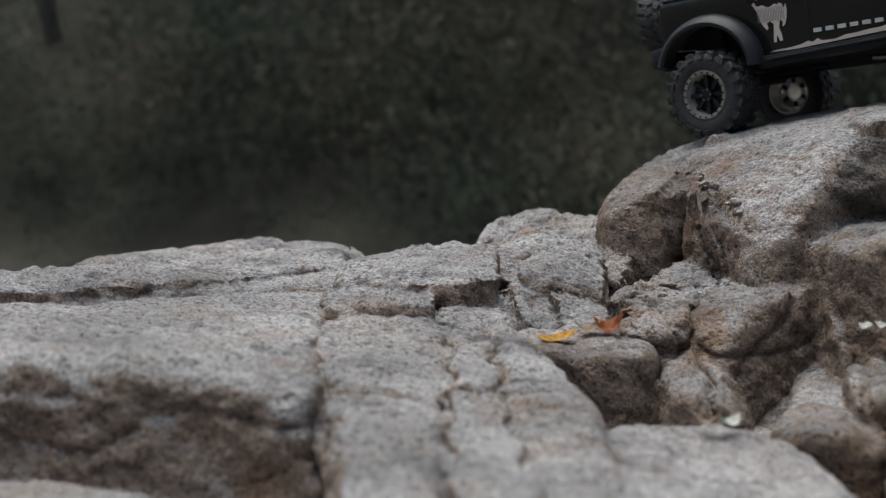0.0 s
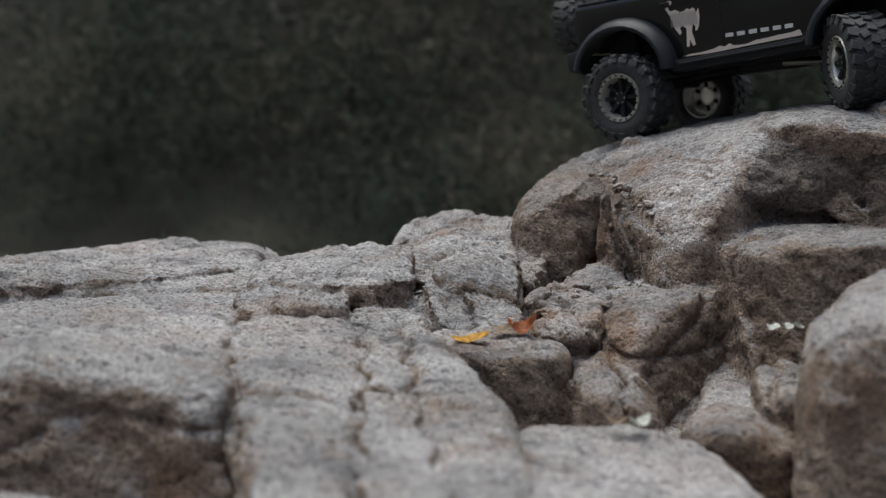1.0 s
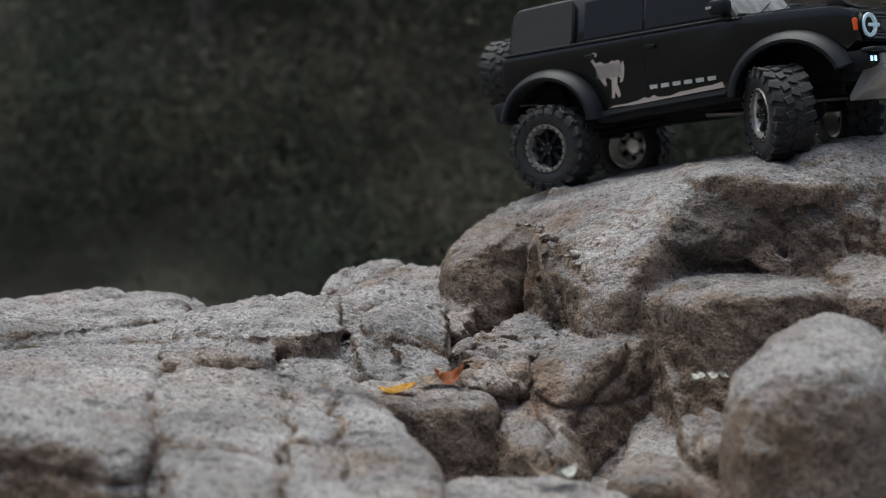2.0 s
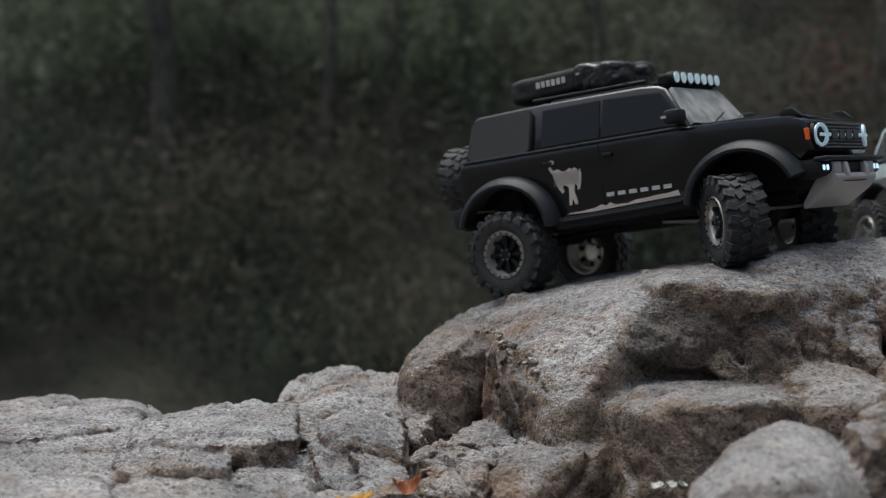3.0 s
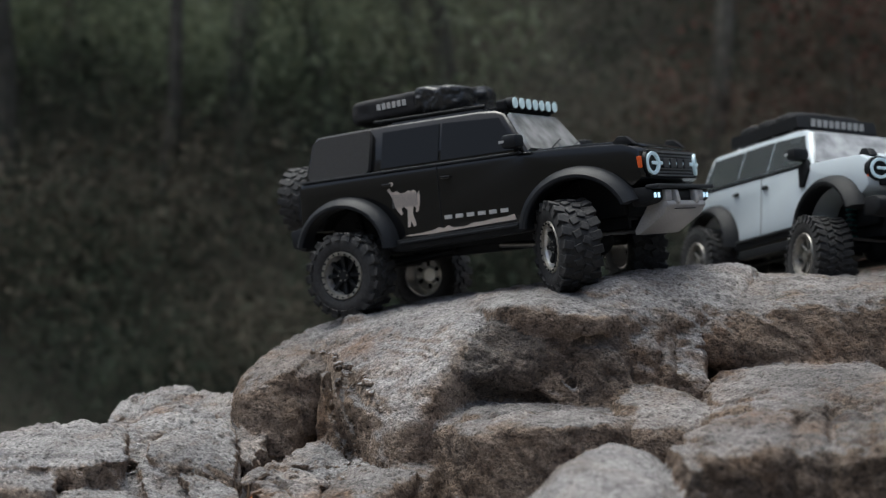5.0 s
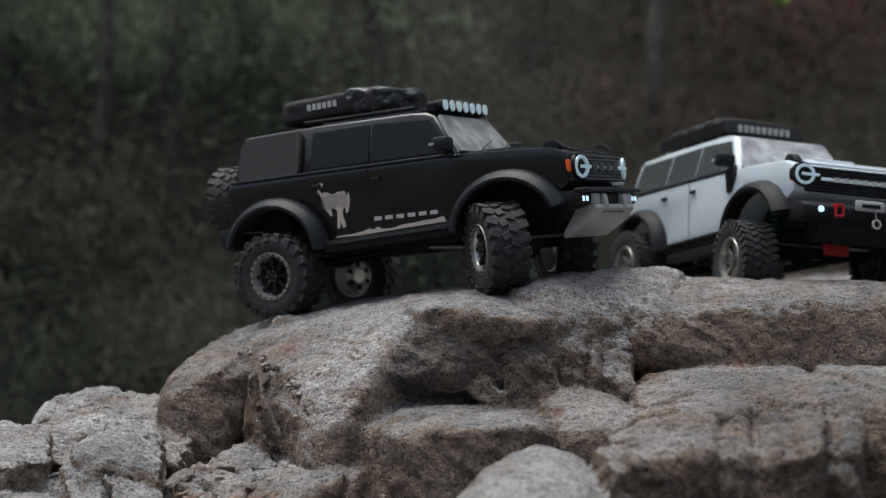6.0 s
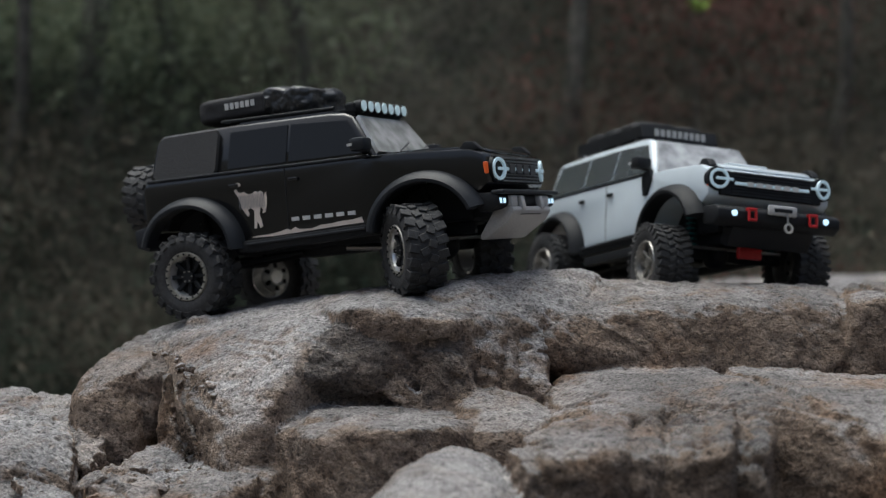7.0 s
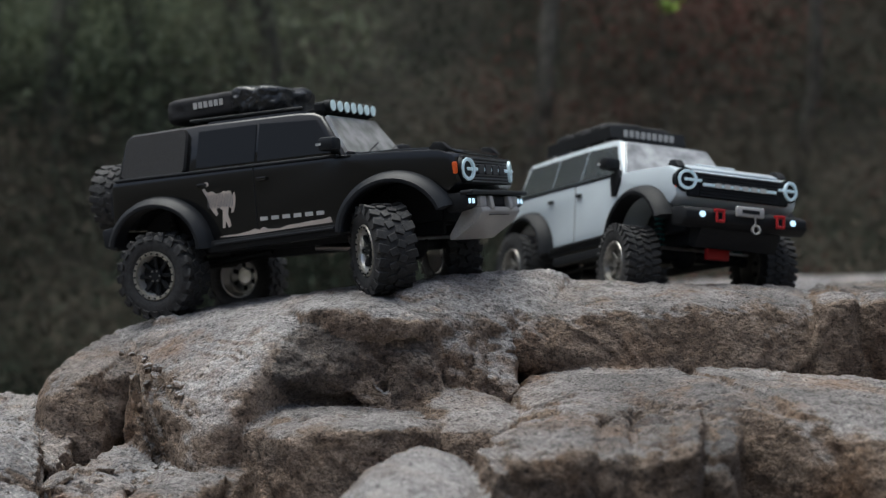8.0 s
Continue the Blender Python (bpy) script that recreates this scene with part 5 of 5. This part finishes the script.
def bag(name, size, at, turn, mat, seed, label, bumps=0.06):
    """A soft bag: a rounded box with sagging, creased sides."""
    cube, quads = cube_ball(26)
    half = np.array(size) / 2
    p = cube / (np.abs(cube) ** 6).sum(1)[:, None] ** (1 / 6.0) * half
    way = p / np.linalg.norm(p, axis=1)[:, None]
    lift = bumps * size[2] * (2.2 * fractal(p * 45 + seed, 3) + 1.2 * fractal(p * np.array((160, 60, 110)) + seed, 3))
    p = p + way * lift[:, None]
    ob = mesh_object(name, p.tolist(), quads.tolist(), mat)
    return ob


def black_car():
    car = new("model_car")
    style = dict(paint=PAINT_BLACK, trim=FLARE, roof=PAINT_BLACK, handle=PLASTIC, mirror=FLARE, latch=PAINT_BLACK, slats=MESH, bar=HALO, spring=PLASTIC,
                 quarter="panel", glass=GLASS, lamp=(0.0675, 0.1275), ring=0.86, shell_text="glossy black painted body shell", tyre=0.0517, lugs=20,
                 rim=dict(barrel=CHROME, ring=RING, bolt=PLASTIC, face=PLASTIC, text="chrome rim barrel"))
    car_shell(car, style)
    running_gear(car, style, [((0.149, -0.098, 0.0465), -45, False), ((0.149, 0.098, 0.0400), -45, True), ((-0.142, -0.098, 0.0385), 0, False), ((-0.145, 0.098, 0.0290), 0, True)])
    # side stickers: a leaping horse with fine stripes, bars for the name, a low skyline along the sill
    y = -0.0909
    horse = [(-0.083, 0.135), (-0.080, 0.137), (-0.078, 0.1335), (-0.076, 0.1315), (-0.070, 0.1325), (-0.064, 0.1290), (-0.058, 0.1295), (-0.054, 0.1320), (-0.050, 0.1300),
             (-0.0475, 0.1320), (-0.044, 0.1300), (-0.0425, 0.1255), (-0.0395, 0.1300), (-0.0385, 0.1225), (-0.0400, 0.1130), (-0.0425, 0.1060), (-0.0460, 0.1050), (-0.0450, 0.1100),
             (-0.0485, 0.1130), (-0.0505, 0.1040), (-0.0480, 0.0960), (-0.0470, 0.0895), (-0.0505, 0.0880), (-0.0540, 0.0960), (-0.0555, 0.0880), (-0.0590, 0.0880), (-0.0580, 0.0980), (-0.0570, 0.1090),
             (-0.0620, 0.1130), (-0.0660, 0.1110), (-0.0640, 0.1050), (-0.0665, 0.1030), (-0.0710, 0.1090), (-0.0745, 0.1150), (-0.0760, 0.1230), (-0.0785, 0.1280)]
    part("horse_sticker", flat(horse, y), DECAL, car, "beige leaping horse sticker with fine stripes")
    stripes = bmesh.new()
    for i in range(17):
        x = -0.0765 + 0.0021 * i
        box((x, y - 0.0008, 0.1205), (0.0006, 0.0004, 0.016), 0, (0, 0, 0), stripes)
    part("sticker_stripes", stripes, GREYTEXT, car)
    part("sun_sticker", flat(arc(-0.0775, 0.1415, 0.0036, 0, 330, 10, 0.75), y), DECAL, car)
    skyline = [(-0.064, 0.0775), (-0.058, 0.0790), (-0.040, 0.0795), (-0.024, 0.0815), (-0.016, 0.0840), (-0.010, 0.0820), (-0.004, 0.0850), (0.002, 0.0820), (0.018, 0.0815), (0.030, 0.0845), (0.044, 0.0850), (0.058, 0.0865), (0.072, 0.0870), (0.084, 0.0890), (0.086, 0.0825), (0.060, 0.0815), (0.030, 0.0800), (0.0, 0.0785), (-0.03, 0.0770)]
    part("skyline_sticker", flat(skyline, y), DECAL, car)
    bars(6, -0.0100, 0.0790, 0.0945, 0.0046, -0.0912, PALE, car, "lettering")
    # front: letter bars, bumper, fog lamps and skid plate
    for i in range(4):
        part("grille_letter", box((0.2496, -0.0330 + 0.0220 * i, 0.1278), (0.0026, 0.0165, 0.0115), 0.001), LETTER, car)
    part("front_bumper", prism([(0.226, 0.088), (0.228, 0.1015), (0.248, 0.1010), (0.253, 0.0965), (0.253, 0.0870), (0.246, 0.0830), (0.228, 0.0800)], -0.090, 0.090, 0.002), PLASTIC, car, "", True)
    part("skid_plate", prism([(0.236, 0.0850), (0.2570, 0.0850), (0.2590, 0.0800), (0.2510, 0.0690), (0.2230, 0.0510), (0.2160, 0.0500), (0.2160, 0.0560)], -0.062, 0.062, 0.002), SILVER, car, "silver plastic skid plate", True)
    for s in (-1, 1):
        part("bumper_rib", prism([(0.248, 0.0975), (0.2585, 0.0970), (0.2610, 0.0830), (0.256, 0.0790)], s * 0.036, s * 0.026, 0.0015), SILVER, car, "", True)
        for dy in (0.0695, 0.0805):
            part("fog_lamp", box((0.2525, s * (dy + 0.004), 0.0915), (0.0020, 0.0075, 0.0060), 0.001), LED, car, "small lit blue-white lamp")
    for s in (-1, 1):
        part("bumper_block", box((0.2530, s * 0.0520, 0.0910), (0.0080, 0.0200, 0.0130), 0.002), SILVER, car, "silver plastic block", True)
    part("bumper_seam", box((0.2560, -0.004, 0.0758), (0.0030, 0.0640, 0.0008), 0), PLASTIC, car)
    part("bumper_bar", box((0.2520, 0, 0.1010), (0.0160, 0.1820, 0.0050), 0.0020), FLARE, car)
    part("rear_bumper", prism([(-0.232, 0.078), (-0.234, 0.100), (-0.210, 0.104), (-0.206, 0.086), (-0.214, 0.072)], -0.088, 0.088, 0.003), FLARE, car, "", True)
    # spare wheel on the tail
    spare = wheel(car, (-0.236, -0.030, 0.1400), -90, False, dict(style, lugs=20, tyre=0.044), "spare_wheel")
    # roof: light bar and rack
    part("light_bar", box((0.066, 0, 0.2180), (0.014, 0.128, 0.0130), 0.003), PLASTIC, car)
    for i in range(7):
        y = -0.054 + 0.018 * i
        lamp = part("roof_lamp", rod((0.070, y, 0.2195), (0.080, y, 0.2195), 0.0074, None, 20), PLASTIC, car)
        part("lamp_lens", rod((0.0795, y, 0.2195), (0.0812, y, 0.2195), 0.0064, None, 20), LENS, lamp, "bright round lens")
    for s in (-1, 1):
        part("lamp_bracket", box((0.060, s * 0.060, 0.2120), (0.022, 0.004, 0.010), 0.001), PLASTIC, car)
        part("roof_rail", rod((-0.110, s * 0.062, 0.2215), (0.045, s * 0.062, 0.2200), 0.0024), PLASTIC, car)
    for x in (-0.10, -0.04, 0.02):
        part("roof_rack_bar", box((x, 0, 0.2205), (0.008, 0.128, 0.005), 0.001), PLASTIC, car)
    tagged(mount(car, CAR_BLACK[0], CAR_BLACK[1]), "glossy black off-road model car tilted nose up on the granite ridge", "model car", "model cars on the rock")
    lay = car.matrix_basis @ pose(0, 0, 0)
    case = bag("roof_bag", (0.112, 0.114, 0.032), None, None, FABRIC, 3.3, "", 0.05)
    case.matrix_basis = lay @ pose(-0.0980, 0, 0.2385, 0, -1.5, 0)
    tagged(case, "black zipped roof bag strapped on the rack", "bag")
    label_ob = bars(6, -0.010, 0.034, 0.002, 0.0075, -0.0575, PALE, case, "maker_lettering")
    soft = bag("roof_cover", (0.062, 0.112, 0.036), None, None, NET, 8.1, "", 0.20)
    soft.matrix_basis = lay @ pose(-0.0260, 0, 0.2390, 0, 6, 0)
    tagged(soft, "wrinkled shiny black cover over roof luggage", "cover")
    return car


def white_car():
    car = new("model_car")
    style = dict(paint=PAINT_WHITE, trim=PLASTIC, roof=PLASTIC, handle=PLASTIC, mirror=PLASTIC, latch=PLASTIC, slats=FLARE, bar=HALO, spring=TEAL,
                 quarter="glass", glass=GLASS_REFLECTION, lamp=(0.0770, 0.1320), ring=0.84, shell_text="white painted body shell", tyre=0.0505, lugs=30,
                 rim=dict(barrel=STEEL, ring=STEEL, bolt=STEEL, face=STEEL, text="grey metal rim"))
    car_shell(car, style)
    running_gear(car, style, [((0.150, -0.100, 0.0330), -6, False), ((0.150, 0.108, 0.0440), -6, True), ((-0.150, -0.098, 0.0500), 0, False), ((-0.150, 0.098, 0.0625), 0, True)])
    bars(6, -0.0400, 0.0400, 0.0, 0.0060, 0, PALE, hub(car, "grille_name"), "lettering").parent.matrix_basis = pose(0.2502, 0, 0.1278, 0, 0, 90)
    for s in (-1, 1):
        part("fender_vent", prism([(0.090, 0.128), (0.086, 0.158), (0.108, 0.162), (0.112, 0.150), (0.100, 0.128)], s * 0.0935, s * 0.088, 0.001), PLASTIC, car, "", True)
    # winch bumper
    part("front_bumper", prism([(0.230, 0.076), (0.230, 0.099), (0.256, 0.098), (0.266, 0.093), (0.266, 0.081), (0.256, 0.073)], -0.090, 0.090, 0.003), PLASTIC, car, "", True)
    part("lower_guard", prism([(0.224, 0.054), (0.230, 0.078), (0.254, 0.074), (0.240, 0.050)], -0.060, 0.060, 0.002), PLASTIC, car, "", True)
    for s in (-1, 1):
        part("bumper_lamp", rod((0.264, s * 0.067, 0.0880), (0.2678, s * 0.067, 0.0880), 0.0038, None, 18), LED, car, "small lit round lamp")
        hook = box((0.2695, s * 0.0445, 0.0935), (0.006, 0.014, 0.004), 0.001)
        rod((0.2715, s * 0.0395, 0.092), (0.2715, s * 0.0395, 0.081), 0.0018, hook)
        rod((0.2715, s * 0.0495, 0.092), (0.2715, s * 0.0495, 0.081), 0.0018, hook)
        rod((0.2715, s * 0.0390, 0.0805), (0.2715, s * 0.0500, 0.0805), 0.0020, hook)
        part("tow_shackle", hook, RED, car, "red tow shackle", True)
    lead = box((0.2695, 0, 0.0955), (0.005, 0.042, 0.013), 0.0050)
    fairlead = part("fairlead", lead, SILVER, car, "silver winch fairlead", True)
    part("fairlead_slot", box((0.2722, 0, 0.0955), (0.0012, 0.026, 0.0048), 0.001), PLASTIC, fairlead)
    line = rod((0.272, 0.006, 0.093), (0.273, 0.006, 0.079), 0.0012)
    hook = lathe([(0.0040, -0.0014), (0.0040, 0.0014), (0.0064, 0.0014), (0.0064, -0.0014)], 18, at=(0.274, 0.006, 0.0740), turn=(0, 0, 90))
    wl = part("winch_line", line, STEEL, car)
    part("winch_hook", hook, CHROME, wl, "", True)
    part("red_plate", box((0.215, -0.010, 0.0470), (0.008, 0.034, 0.0150), 0.002), RED, car, "red plate under the bumper")
    for s in (-1, 1):
        part("side_step", prism([(-0.060, 0.046), (-0.060, 0.058), (0.080, 0.062), (0.080, 0.050)], s * 0.098, s * 0.090, 0.001), PLASTIC, car, "", True)
    part("bonnet_scoop", box((0.165, 0, 0.1615), (0.060, 0.060, 0.006), 0.002), PAINT_WHITE, car)
    # roof platform with side rails
    rack = part("roof_rack", box((-0.067, 0, 0.2230), (0.180, 0.116, 0.004), 0.001), PLASTIC, car, "flat black roof platform")
    for x in (-0.14, -0.09, -0.04, 0.01):
        for s in (-1, 1):
            part("rack_foot", rod((x, s * 0.056, 0.208), (x, s * 0.058, 0.223), 0.0022), PALE, rack)
    for s in (-1, 1):
        part("rack_side", box((-0.067, s * 0.059, 0.2300), (0.184, 0.004, 0.018), 0.001), PLASTIC, rack)
    part("rack_front", box((0.026, 0, 0.2300), (0.004, 0.122, 0.020), 0.001, (0, -20, 0)), PLASTIC, rack)
    name = bars(9, -0.042, 0.042, 0.0, 0.0100, 0, PALE, hub(rack, "rack_name"), "lettering")
    name.parent.matrix_basis = pose(0.0295, 0, 0.2300, 0, 0, 90)
    part("rear_bumper", prism([(-0.232, 0.078), (-0.234, 0.100), (-0.210, 0.104), (-0.206, 0.086), (-0.214, 0.072)], -0.088, 0.088, 0.003), PLASTIC, car, "", True)
    tagged(mount(car, CAR_WHITE[0], CAR_WHITE[1]), "white off-road model car with black bumper behind the ridge", "model car", "model cars on the rock")
    for i in range(3):
        load = bag("roof_bag", (0.050, 0.112, 0.026), None, None, FABRIC, 2.0 + i * 5.1, "", 0.10)
        load.matrix_basis = car.matrix_basis @ pose(-0.125 + 0.052 * i, 0, 0.2380)
        tagged(load, "black soft bag lying on the roof platform", "bag", "bags on the roof platform")
    return car


black_car()
white_car()
